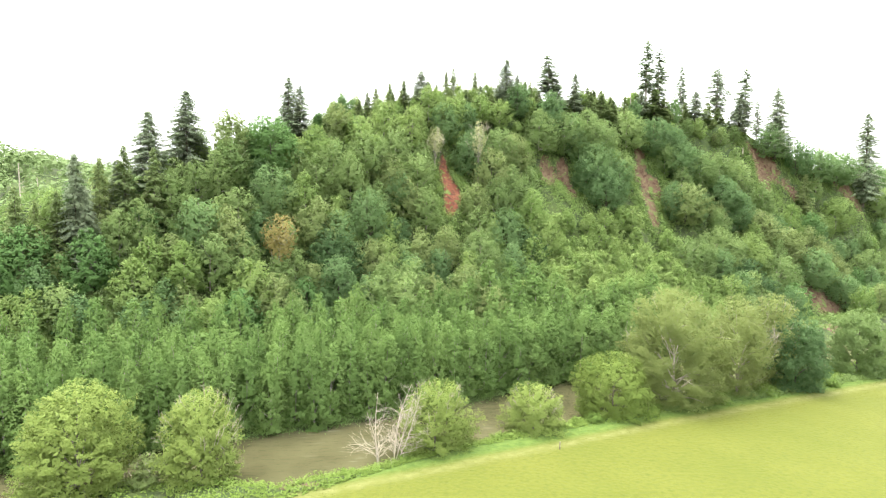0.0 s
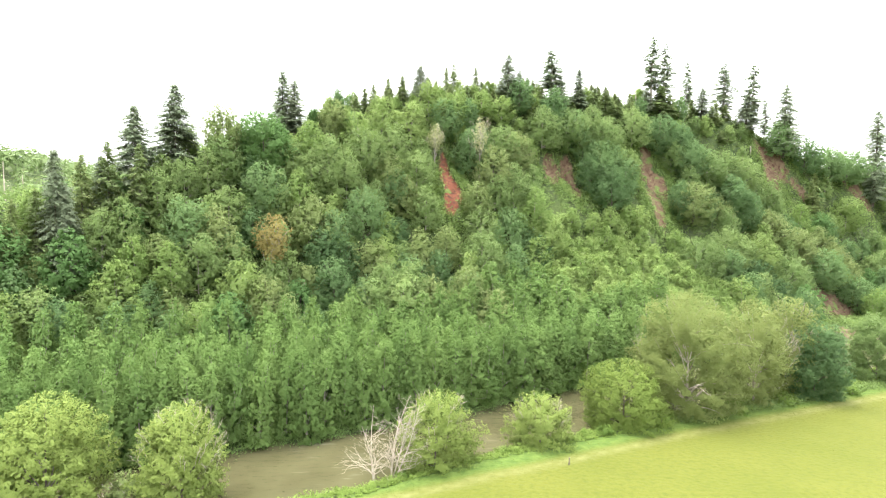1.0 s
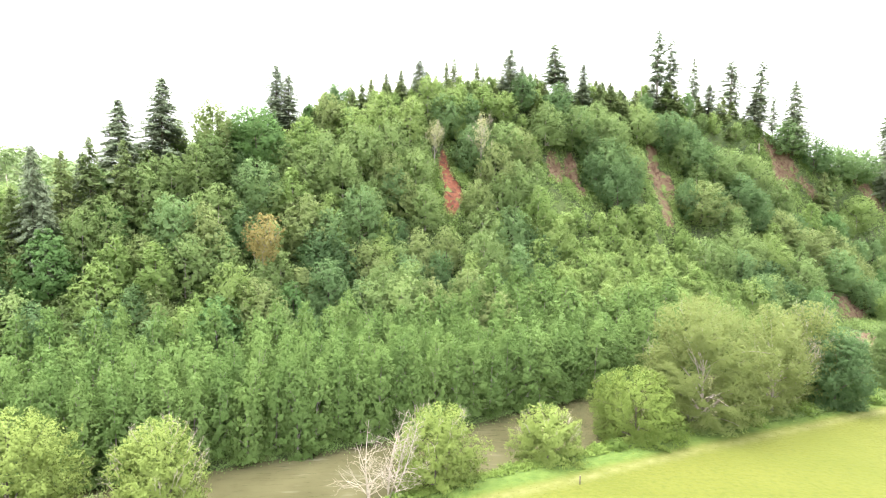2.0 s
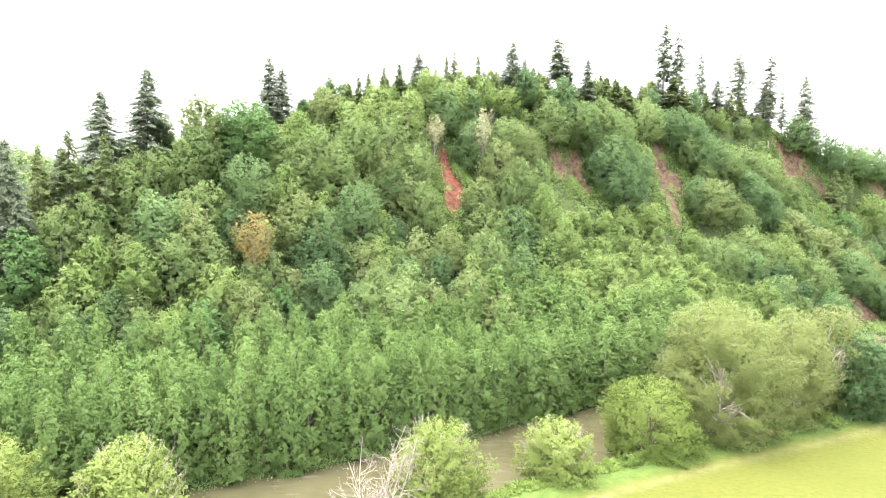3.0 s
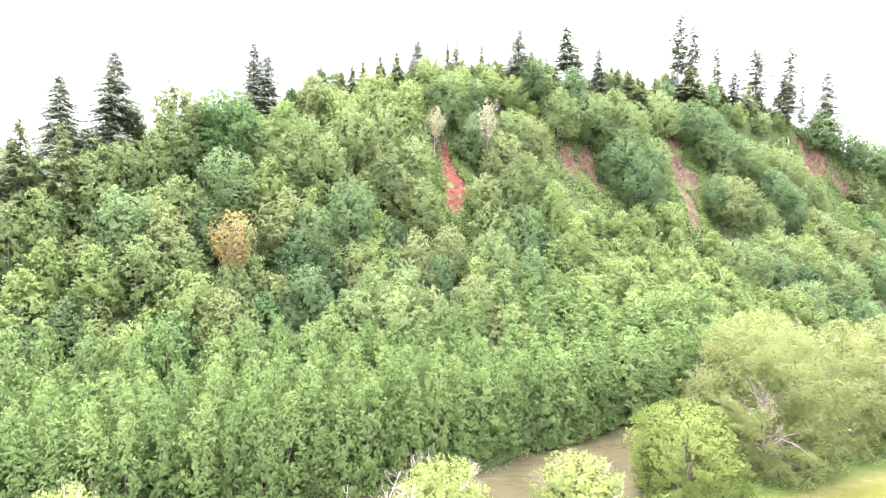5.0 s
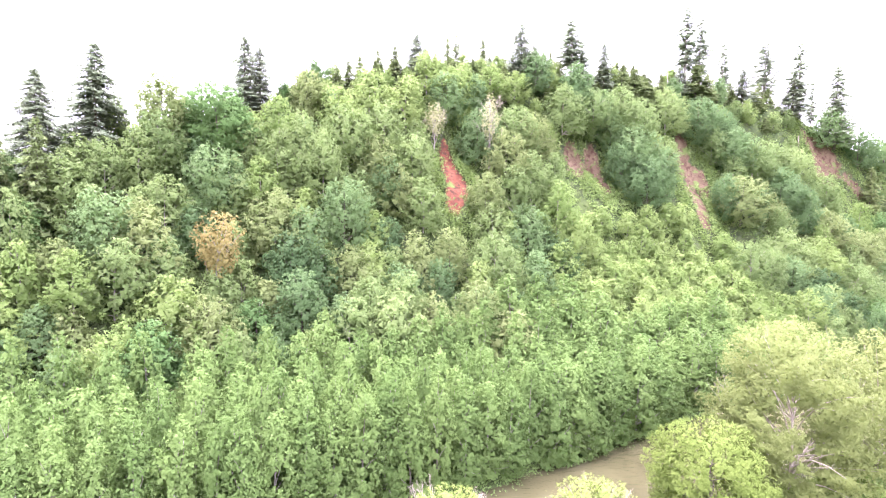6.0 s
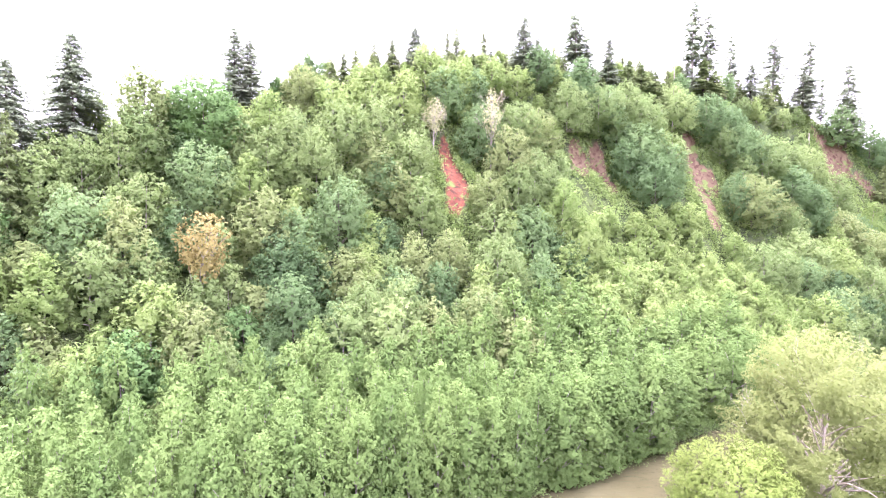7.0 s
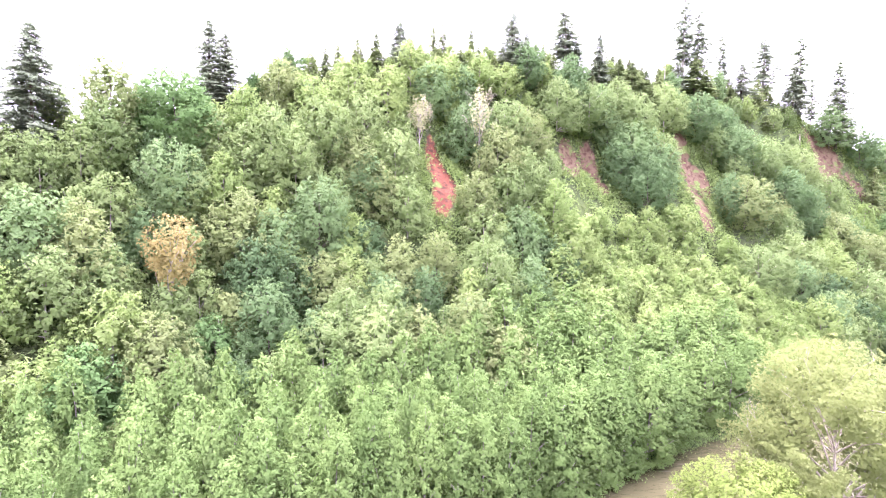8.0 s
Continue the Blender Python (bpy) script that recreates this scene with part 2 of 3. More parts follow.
# bare slips: middle and half sizes along x and y
SLIPS = [(-2.2, 174, 1.8, 3.5), (-0.6, 170.5, 2.2, 3.2), (1.2, 168, 3.4, 3.2), (0.4, 164.5, 2.2, 2.6), (33, 189.5, 3.2, 4.5), (38.5, 193, 2.8, 4.4), (40.8, 189.5, 2.2, 2.6), (71, 213.5, 2.6, 3.6), (70.6, 208, 4.2, 3.8), (75, 207.5, 2.6, 3.6), (70.3, 200.5, 3.8, 5), (70.6, 194.8, 2.2, 3), (124.5, 238, 2.6, 2.2), (131, 238.3, 6.6, 3.4), (128, 233.6, 4, 2.6), (141.5, 237, 5.4, 1.8), (176, 252.5, 9, 2.2), (133, 205, 7, 6), (141, 206, 6, 5), (126, 183, 6, 5), (-20.5, 73.4, 5, 1.8)]


def bareness(x, y, slips=SLIPS):
    m = np.zeros_like(np.asarray(x, float))
    for cx, cy, ax, ay in slips:
        d = np.hypot((x - cx) / ax, (y - cy) / ay)
        m = np.maximum(m, 1 - smooth_step(d, 0.55, 1.25))
    return m



# ---- mesh helpers ----
rng = np.random.default_rng(7)


def mesh_from(name, verts, faces, mat, smooth=False, normals=None):
    """A mesh from vertex and face arrays; the faces all have one number of corners. normals: soft shading of leaf masses."""
    verts, faces = np.asarray(verts, np.float32), np.asarray(faces, np.int32)
    n = faces.shape[1]
    me = bpy.data.meshes.new(name)
    me.vertices.add(len(verts))
    me.vertices.foreach_set("co", verts.ravel())
    me.loops.add(faces.size)
    me.loops.foreach_set("vertex_index", faces.ravel())
    me.polygons.add(len(faces))
    me.polygons.foreach_set("loop_start", np.arange(0, faces.size, n, dtype=np.int32))
    me.polygons.foreach_set("use_smooth", np.full(len(faces), smooth or normals is not None))
    me.update(calc_edges=True)
    if normals is not None:
        me.normals_split_custom_set_from_vertices(np.asarray(normals, np.float32).tolist())
    me.materials.append(mat)
    return me


def child(name, me, parent, label=""):
    ob = new(name, me)
    ob.parent = parent
    return tagged(ob, label) if label else ob


def unit(a):
    return a / np.maximum(np.linalg.norm(a, axis=1, keepdims=True), 1e-6)


def leaf_arrays(centres, normals, size, slim=0.6):
    """Leaves at centres, facing normals: three-cornered blades with a bent tip."""
    n = len(centres)
    normals = unit(normals)
    t = unit(np.cross(normals, unit(rng.normal(size=(n, 3)))))
    b = np.cross(normals, t)
    size = np.broadcast_to(np.asarray(size, float), (n,))[:, None] * rng.uniform(0.7, 1.3, (n, 1))
    v = np.stack([centres - t * size * 0.5 - b * size * slim * 0.5, centres - t * size * 0.35 + b * size * slim * 0.5,
                  centres + t * size * 0.6 - normals * size * 0.15], 1)
    f = np.arange(n)[:, None] * 3 + [0, 2, 1]
    return v.reshape(-1, 3), f


def tubes(paths, sides=5):
    """Tapered limbs: each path is a list of (point, radius)."""
    vs, fs, base = [], [], 0
    for path in paths:
        pts = np.array([p for p, _ in path], float)
        rad = np.array([r for _, r in path], float)
        d = unit(np.gradient(pts, axis=0))
        side = unit(np.cross(d, np.where(np.abs(d[:, 2:3]) > 0.9, [1.0, 0, 0], [0, 0, 1.0])))
        up = np.cross(d, side)
        ang = np.arange(sides) * 2 * math.pi / sides
        ring = pts[:, None] + rad[:, None, None] * (side[:, None] * np.cos(ang)[None, :, None] + up[:, None] * np.sin(ang)[None, :, None])
        vs.append(ring.reshape(-1, 3))
        i, j = np.meshgrid(np.arange(len(pts) - 1), np.arange(sides), indexing="ij")
        a = base + i * sides + j
        b = base + i * sides + (j + 1) % sides
        fs.append(np.stack([a, b, b + sides, a + sides], -1).reshape(-1, 4))
        base += len(pts) * sides
    return np.concatenate(vs), np.concatenate(fs)


def limb(start, end, r0, r1, bend=0.12, steps=5, sag=0.0):
    start, end = np.array(start, float), np.array(end, float)
    span = np.linalg.norm(end - start)
    off = rng.normal(size=3) * bend * span
    out = []
    for k in range(steps):
        s = k / (steps - 1)
        p = start + (end - start) * s + off * math.sin(math.pi * s) + np.array([0, 0, sag * span * math.sin(math.pi * s)])
        out.append((p, r0 + (r1 - r0) * s))
    return out


def forked(start, direction, length, radius, depth, paths, spread=0.55, forks=3, lift=0.15):
    """A bare bough that forks into thinner ones."""
    d = np.array(direction, float)
    d /= np.linalg.norm(d)
    end = np.array(start, float) + d * length
    paths.append(limb(start, end, radius, radius * 0.5, 0.05, 4))
    if depth == 0:
        return
    pts = [p for p, _ in paths[-1]]
    for k in range(forks):
        nd = d + rng.normal(size=3) * spread + np.array([0, 0, lift])
        s = pts[-1] if k == 0 else pts[2]
        forked(s, nd, length * rng.uniform(0.55, 0.8), radius * 0.55, depth - 1, paths, spread, forks, lift)


def outline(s, shape):
    """Crown radius, as a share of the widest, at the share s of the crown's height."""
    s = np.clip(s, 0, 1)
    mid, low, power = {"egg": (0.36, 0.6, 2.0), "dome": (0.3, 0.74, 2.5), "spire": (0.3, 0.8, 1.6), "column": (0.26, 0.94, 1.9)}[shape]
    top = np.clip(1 - (np.clip(s - mid, 0, 1) / (1 - mid)) ** power, 0, 1) ** {"spire": 0.68, "column": 0.6}.get(shape, 0.5)
    return np.where(s < mid, low + (1 - low) * np.sin(s / mid * 1.571), top)


def broadleaf(name, label, category, h, r, base, boughs, leaves, leaf, mat, bark=None, shape="egg", loose=0.14, twigs=0, open_limbs=0, flat=0.6, tuft=7, stout=0.011):
    """A broad-leaved tree: tapered trunk with limbs, and boughs that end in fans of small leaf tufts with gaps between them."""
    thing = tagged(new(name), label, category)
    lean = rng.normal(size=2) * 0.03 * h
    trunk_path = [((lean[0] * s * s, lean[1] * s * s, h * 0.86 * s), stout * h * (1 - s) + 0.02) for s in np.linspace(0, 1, 7)]
    grid = np.linspace(0, 1, 200)
    area = np.cumsum(outline(grid, shape) + 0.08)
    turn = rng.uniform(0, 6.283, 4)

    def sway(an, zz):
        """Bulges and hollows of the crown."""
        return 1 + 0.1 * np.sin(an * 2 + turn[0]) + 0.09 * np.sin(an * 3 + zz * 6 + turn[1]) + 0.07 * np.sin(zz * 13 + turn[2] + 2 * np.sin(an)) + 0.06 * np.sin(an * 7 + zz * 9 + turn[3])

    def hull_way(sh, an):
        """The outward direction of the crown's outside."""
        rise = -(outline(sh + 0.03, shape) - outline(sh - 0.03, shape)) / 0.06 * r / (h * (1 - base))
        return unit(np.stack([np.cos(an), np.sin(an), np.clip(rise, -0.25, 2.5)], 1))

    # boughs spread evenly over the crown's outside
    sf = np.interp((np.arange(boughs) + rng.uniform(0.1, 0.9, boughs)) / boughs, area / area[-1], grid)
    zf = base + (1 - base) * sf
    ang = np.arange(boughs) * 2.39996 + rng.normal(size=boughs) * 0.5
    mean_area = 6.283 * r * h * (1 - base) * float(outline(grid, shape).mean())
    wide = math.sqrt(mean_area / boughs / 3.1416) * 1.15 * rng.uniform(0.7, 1.35, boughs)
    rad = np.maximum(r * outline(sf, shape) * sway(ang, zf) * rng.uniform(1 - 1.5 * loose, 1 + 0.5 * loose, boughs) - wide * 0.5, 0)
    tip = np.stack([np.cos(ang) * rad + lean[0] * zf, np.sin(ang) * rad + lean[1] * zf, np.clip(zf * h, 0.2, h - wide * 0.5)], 1)
    tip[-1] = (lean[0], lean[1], h - wide[-1] * 0.5)
    way = hull_way(sf, ang)
    along = unit(way * [1, 1, 0.5] + [0, 0, 0.3])
    side = unit(np.cross(along, [0, 0, 1.0]))
    over = np.cross(side, along)
    paths = [trunk_path]
    for k in rng.choice(boughs, min(boughs, 9 + open_limbs), replace=False):
        s = np.clip(tip[k][2] / h - rng.uniform(0.12, 0.3), 0.08, 0.85)
        start = (lean[0] * s * s, lean[1] * s * s, h * 0.86 * s)
        far = 1.0 if open_limbs > 8 else 0.93
        paths.append(limb(start, tip[k] * [far, far, 1], 0.007 * h * (1.1 - s), 0.02, 0.06, 5, 0.05))
    v, f = tubes(paths, 5)
    child("trunk", mesh_from("trunk", v, f, bark or DARKBARK, True), thing)

    def fans(count, lo):
        """Middles of leaf tufts on the boughs, from the share lo of a fan outward."""
        k = rng.choice(boughs, count, p=wide ** 2 / (wide ** 2).sum())
        q = rng.uniform(lo, 1, count) ** 0.75
        w = wide[k]
        lat = rng.normal(size=count) * 0.5 * w * (1.2 - 0.6 * q)
        ver = rng.normal(size=count) * 0.4 * flat * w - 0.3 * lat * lat / w
        return k, tip[k] + along[k] * (w * (1.75 * q - 1.15))[:, None] + side[k] * lat[:, None] + over[k] * ver[:, None]

    k, mid = fans(max(int(leaves * 0.86 / tuft), 4), 0.0)
    idx = np.repeat(np.arange(len(k)), tuft)
    d = unit(rng.normal(size=(len(idx), 3)))
    size = leaf * 1.25 * rng.uniform(0.7, 1.3, len(k))
    pos = mid[idx] + d * (size[idx] * rng.random(len(idx)) ** 0.5)[:, None] * [1, 1, 0.7]
    out = way[k][idx]
    # looser leaves between the boughs
    m = int(0.14 * leaves)
    s2, a2 = np.interp(rng.random(m), area / area[-1], grid), rng.uniform(0, 6.283, m)
    z2 = base + (1 - base) * s2
    r2 = r * outline(s2, shape) * rng.uniform(0.8 - loose, 1.0, m) * sway(a2, z2)
    pos = np.concatenate([pos, np.stack([np.cos(a2) * r2 + lean[0] * z2, np.sin(a2) * r2 + lean[1] * z2, np.minimum(z2 * h, h * 0.99)], 1)])
    out = np.concatenate([out, hull_way(s2, a2)])
    d = np.concatenate([d, unit(rng.normal(size=(m, 3)))])
    sizes = np.full(len(pos), leaf)
    # larger leaves just inside the fans; oversized fillers added on inner boughs close gaps
    for share, lo, inward, grow in ((0.22, 0.0, 0.86, 1.6), (0.09, 0.0, 0.66, 2.8)):
        k, mid = fans(max(int(leaves * share), 30), lo)
        pos = np.concatenate([pos, mid * [inward, inward, 0.5 + 0.5 * inward]])
        out = np.concatenate([out, way[k]])
        d = np.concatenate([d, unit(rng.normal(size=(len(k), 3)) + way[k] * 0.8)])
        sizes = np.concatenate([sizes, np.full(len(k), min(leaf * grow, 0.3 * r))])
    pos[:, 2] = np.maximum(pos[:, 2], 0.1)
    nor = unit(d * 0.75 + out * 0.4 + [0, 0, 0.4])
    v, f = leaf_arrays(pos, nor, sizes, 0.75)
    soft = unit(d * 0.16 + out * 0.85 + [0, 0, 0.15]) * 0.76 + nor * 0.24
    child("crown", mesh_from("crown", v, f, mat, normals=np.repeat(unit(soft), 3, axis=0)), thing)
    if twigs:
        paths = []
        for k in range(twigs):
            a, zz = rng.uniform(0, 6.283), rng.uniform(0.45, 0.95)
            rr = r * float(outline(np.array([zz]), shape)[0])
            start = np.array([math.cos(a) * rr * 0.8, math.sin(a) * rr * 0.8, zz * h * 0.9])
            forked(start, (math.cos(a) * 0.55, math.sin(a) * 0.55, 1.0), h * 0.09, 0.035, 2, paths, 0.4, 3)
        v, f = tubes(paths, 3)
        tagged(child("dry_twigs", mesh_from("dry_twigs", v, f, DEADWOOD), thing, "pale leafless twigs standing out of the crown"), kind="stuff")
    return thing


def conifer(name, label, h, r, base, mat, bark=None, gap=0.75, per_ring=7, sprays=13, spray=0.7, droop=0.35, power=0.85, missing=0.1):
    """A needle tree: straight tapered trunk with rings of drooping boughs that carry sprays of needles."""
    thing = tagged(new(name), label, "conifer")
    paths = [[((0.02 * h * math.sin(3 * s) * 0.3, 0, h * s), 0.013 * h * (1 - s) + 0.015) for s in np.linspace(0, 1, 6)]]
    pos, nor, sz, soft = [], [], [], []
    z = base * h
    while z < h * 0.985:
        s = (z / h - base) / (1 - base)
        length = r * ((1 - s) ** power) * min(1, 0.5 + s * 4) + 0.12
        for k in range(per_ring):
            if rng.random() < missing:
                continue
            a = rng.uniform(0, 6.283)
            ln = length * rng.uniform(0.42, 1.2)
            out = np.array([math.cos(a), math.sin(a), 0])
            zz = z + rng.uniform(-0.5, 0.5) * gap
            tip = out * ln + [0, 0, zz - droop * ln + 0.12 * ln]
            if ln > 1.2 and rng.random() < 0.5:
                paths.append([((0, 0, zz), 0.03), (tuple(tip * [0.9, 0.9, 1]), 0.012)])
            m = max(3, int(sprays * ln / max(r, 0.1)) + 2)
            q = rng.uniform(0.12, 1.0, m) ** 0.8
            p = out * (q[:, None] * ln) + np.stack([np.zeros(m), np.zeros(m), zz - droop * ln * q + 0.14 * ln * q * q], 1)
            p += np.cross(out, [0, 0, 1]) * (rng.normal(size=(m, 1)) * 0.2 * ln * (1.1 - q[:, None])) + rng.normal(size=(m, 3)) * 0.08
            pos.append(p)
            nor.append(np.array([0, 0, 1.0]) + out * 0.5 + rng.normal(size=(m, 3)) * 0.5)
            soft.append(np.tile(out * 0.75 + [0, 0, 0.65], (m, 1)) + rng.normal(size=(m, 3)) * 0.2)
            sz.append(np.full(m, spray) * (0.6 + 0.4 * (1 - s)))
        z += gap * (0.75 + 0.25 * (1 - s))
    v, f = tubes(paths, 4)
    child("trunk", mesh_from("trunk", v, f, bark or DARKBARK, True), thing)
    v, f = leaf_arrays(np.concatenate(pos), np.concatenate(nor), np.concatenate(sz), 0.5)
    child("crown", mesh_from("crown", v, f, mat, normals=np.repeat(unit(np.concatenate(soft)), 3, axis=0)), thing)
    return thing


class Stock:
    """A few grown specimens of one kind, planted again and again."""

    def __init__(self, makers, h, r, group=""):
        self.makers, self.h, self.r, self.group = makers, h, r, group
        self.made, self.count = {}, 0

    def plant(self, x, y, h, r, pick=None, sink=0.25, z=None):
        k = (self.count if pick is None else pick) % len(self.makers)
        self.count += 1
        z = float(land(x, y)) - sink if z is None else z
        m = Matrix.Translation((x, y, z)) @ Matrix.Rotation(rng.uniform(0, 6.283), 4, "Z") @ Matrix.Diagonal((r / self.r, r / self.r, h / self.h, 1))
        if k not in self.made:
            ob = self.makers[k]()
            if self.group:
                tagged(ob, group=self.group)
            self.made[k] = ob
            ob.matrix_basis = m
            return ob
        first = self.made[k]
        old = first.matrix_basis.copy()
        first.matrix_basis = Matrix()
        ob = copy_thing(first, m)
        first.matrix_basis = old
        return ob


# ---- ground and river ----
def axis(lo, hi, step, far_lo, far_hi):
    mid = list(np.arange(lo, hi + step / 2, step))
    d, p = step, hi
    while p < far_hi:
        d *= 1.25
        p += d
        mid.append(p)
    d, p = step, lo
    while p > far_lo:
        d *= 1.25
        p -= d
        mid.insert(0, p)
    return np.array(mid)


def build_ground():
    xs, ys = axis(-140, 290, 1.6, -3600, 3600), axis(40, 280, 1.6, -2500, 4200)
    gx, gy = np.meshgrid(xs, ys)
    gz = land(gx, gy)
    bare = bareness(gx, gy)
    gz = gz - bare * 0.8 + bare * 0.5 * waves(gx, gy, 4.5, 9)
    ny, nx = gx.shape
    k = np.arange(nx * ny).reshape(ny, nx)
    f = np.stack([k[:-1, :-1], k[:-1, 1:], k[1:, 1:], k[1:, :-1]], -1).reshape(-1, 4)
    me = mesh_from("ground", np.stack([gx, gy, gz], -1).reshape(-1, 3), f, ground_material(), True)
    u, v = uv_of(gx, gy)
    nb = near_bank(u)
    line = ramp(u, [0, 80, 112, 200], [69.5, 69.8, 68.8, 66])
    masks = {"soil": bare, "rust": bareness(gx, gy, [(0, 171, 9, 16)]), "meadow": smooth_step(field_edge(u) + 1.5 - v, 0, 1.5), "track": np.exp(-(((v - line) / 0.8) ** 2)), "verge": smooth_step(v, line + 0.4, line + 2.6)}
    for name, val in masks.items():
        at = me.attributes.new(name, "FLOAT", "POINT")
        at.data.foreach_set("value", np.asarray(val, np.float32).ravel())
    return tagged(new("ground", me), "rolling valley ground with yellow-green meadow, wooded slope and bare red slips", "ground", kind="structure")


def build_water():
    us = np.arange(-400, 520, 4.0)
    rows = []
    for s in np.linspace(-0.2, 1.2, 9):
        v = near_bank(us) + (far_bank(us) - near_bank(us)) * s
        x, y = xy_of(us, v)
        rows.append(np.stack([x, y, np.full_like(x, -2.0)], 1))
    g = np.stack(rows)
    k = np.arange(g.shape[0] * g.shape[1]).reshape(g.shape[:2])
    f = np.stack([k[:-1, :-1], k[:-1, 1:], k[1:, 1:], k[1:, :-1]], -1).reshape(-1, 4)
    return tagged(new("water", mesh_from("water", g.reshape(-1, 3), f, water_material(), True)), "silty grey-brown river flowing between wooded banks", "river", kind="structure")


build_ground()
build_water()


def scatter_stuff(name, label, category, mat, x, y, height, size, per, lift=0.0, slim=0.6, upright=0.0):
    """Low growth that nobody could count, joined into one object."""
    n = len(x)
    idx = np.repeat(np.arange(n), per)
    hh = np.broadcast_to(np.asarray(height, float), (n,))[idx]
    off = rng.normal(size=(len(idx), 2)) * (hh * 0.5)[:, None]
    px, py = x[idx] + off[:, 0], y[idx] + off[:, 1]
    pos = np.stack([px, py, land(px, py) + lift + hh * rng.random(len(idx)) ** 0.8], 1)
    nor = np.concatenate([off, np.zeros((len(idx), 1))], 1) * 0.6 + rng.normal(size=(len(idx), 3)) * 0.5 + [0, 0, 0.9 * (1 - upright)]
    v, f = leaf_arrays(pos, nor, size, slim)
    return tagged(new(name, mesh_from(name, v, f, mat)), label, category, kind="stuff")

# ---- kinds of tree ----
class Sizes:
    """One kind grown in three sizes, so that leaves stay of one size: small, middling and large trees."""

    def __init__(self, mat, label, shapes=("egg", "spire", "egg"), name="maple_tree", group="trees on the slope", variants=3, leaf=0.38, dense=1.05, tuft=6, **more):
        def stock(h, r, boughs, leaves, many):
            return Stock([lambda k=k: broadleaf(name, label, "tree", h, r, 0.05, boughs, int(leaves * dense), leaf, mat, shape=shapes[k % len(shapes)], tuft=tuft, **more) for k in range(many)], h, r, group)

        self.stocks = [stock(8, 3.2, 75, 1750, variants), stock(13, 5.0, 120, 3500, variants), stock(15, 7.6, 180, 6600, max(variants - 1, 1))]

    def plant(self, x, y, h, r):
        return self.stocks[0 if r < 3.8 else 1 if r < 6.3 else 2].plant(x, y, h, r)


def row_alder(k, leaves, leaf):
    return broadleaf("alder_tree", "leafy green alder in the dense row along the river", "tree", 14, 3.4, -0.04, 170, leaves, leaf, ROWLEAF, bark=BARK, shape=("column", "spire", "column")[k % 3], loose=0.07, flat=0.7)


alders = Stock([lambda k=k: row_alder(k, 6200, 0.26) for k in range(5)], 14, 3.4, "alders along the river")
rear_alders = Stock([lambda k=k: row_alder(k, 3600, 0.33) for k in range(4)], 14, 3.4, "alders along the river")
maples = Sizes(MAPLE, "dark green maple on the steep wooded slope")
slope_alders = Sizes(ALDER, "mid-green alder on the steep wooded slope", name="slope_alder_tree", bark=BARK)
young = Sizes(YOUNG, "light green young alder in the thicket on the slope", ("spire", "egg", "spire"), "young_alder_tree", bark=BARK)
teals = Sizes(TEAL, "bluish-green maple with large leaves on the slope", variants=2, leaf=0.42)
shaded_maples = Sizes(SHADED, "dark green maple, darkened like canopy shade, in a hollow of the slope", variants=1)
golden = Sizes(PALELEAF, "pale yellow-green tree in new leaf on the slope", name="willow_tree", open_limbs=6, loose=0.2)
firs = Stock([lambda k=k: conifer("fir_tree", "tall dark fir standing above the wooded slope", 24, 4.4, 0.08, FIR, sprays=52, spray=0.62, gap=0.6, per_ring=10, missing=0.14, power=0.62, droop=0.5) for k in range(3)], 24, 3.1, "firs on the hill")
full_firs = Stock([lambda k=k: conifer("fir_tree", "broad dense fir on the edge of the hill", 20, 4.8, 0.05, FIR, sprays=80, spray=0.62, gap=0.55, per_ring=12, missing=0.2, power=0.55, droop=0.55) for k in range(2)], 20, 4.0, "firs on the hill")
thin_firs = Stock([lambda k=k: conifer("fir_tree", "tall thin fir with sparse boughs on the hill crest", 24, 2.7, 0.26, FIR, bark=BARK, sprays=34, spray=0.68, gap=0.75, per_ring=8, missing=0.2, power=0.48) for k in range(3)], 24, 2.1, "firs on the hill")
small_firs = Stock([lambda k=k: conifer("young_fir_tree", "young yellowish-green fir growing on the hill", 12, 3.0, 0.03, YFIR, sprays=40, spray=0.55, gap=0.5, per_ring=9, droop=0.5, power=0.75) for k in range(3)], 12, 2.6, "young firs on the hill")

taken = []


def clear(x, y, d):
    return all((x - a) ** 2 + (y - b) ** 2 > d * d for a, b in taken)


def plant_all(stock, spots):
    for x, y, h, r in spots:
        stock.plant(x, y, h, r)
        taken.append((x, y))


# firs that stand out on the crest and the slope: x, y, height, crown radius
plant_all(full_firs, [(-73.4, 122.5, 15, 3), (-65.1, 138.4, 19, 5.0), (-76.6, 113.1, 24, 3.8), (-70.5, 130.5, 19, 4.8), (-74.5, 113, 18, 3.2)])
plant_all(firs, [(-47.6, 165.5, 17.6, 4), (-44, 164.5, 15.5, 3.8), (19, 198.3, 15, 3.8), (22.8, 199.3, 12, 2.6), (45.1, 209.8, 15, 3.1), (38, 207.9, 12, 3.4), (99.5, 234.9, 13, 4), (119.6, 239.2, 15, 5), (74.1, 225, 10, 3.1), (-9.9, 186.4, 11, 3.4), (136.3, 241, 30, 5.6), (184.1, 255.1, 42, 6)])
plant_all(thin_firs, [(35.2, 209.8, 18.5, 4.2), (77.1, 228.5, 27, 3.6), (82.4, 229.6, 25.5, 3.4), (97, 244.3, 26.5, 2.7), (113, 246.6, 27, 4.6), (122.2, 240.8, 27, 3.6), (131.3, 247.2, 20, 2)])
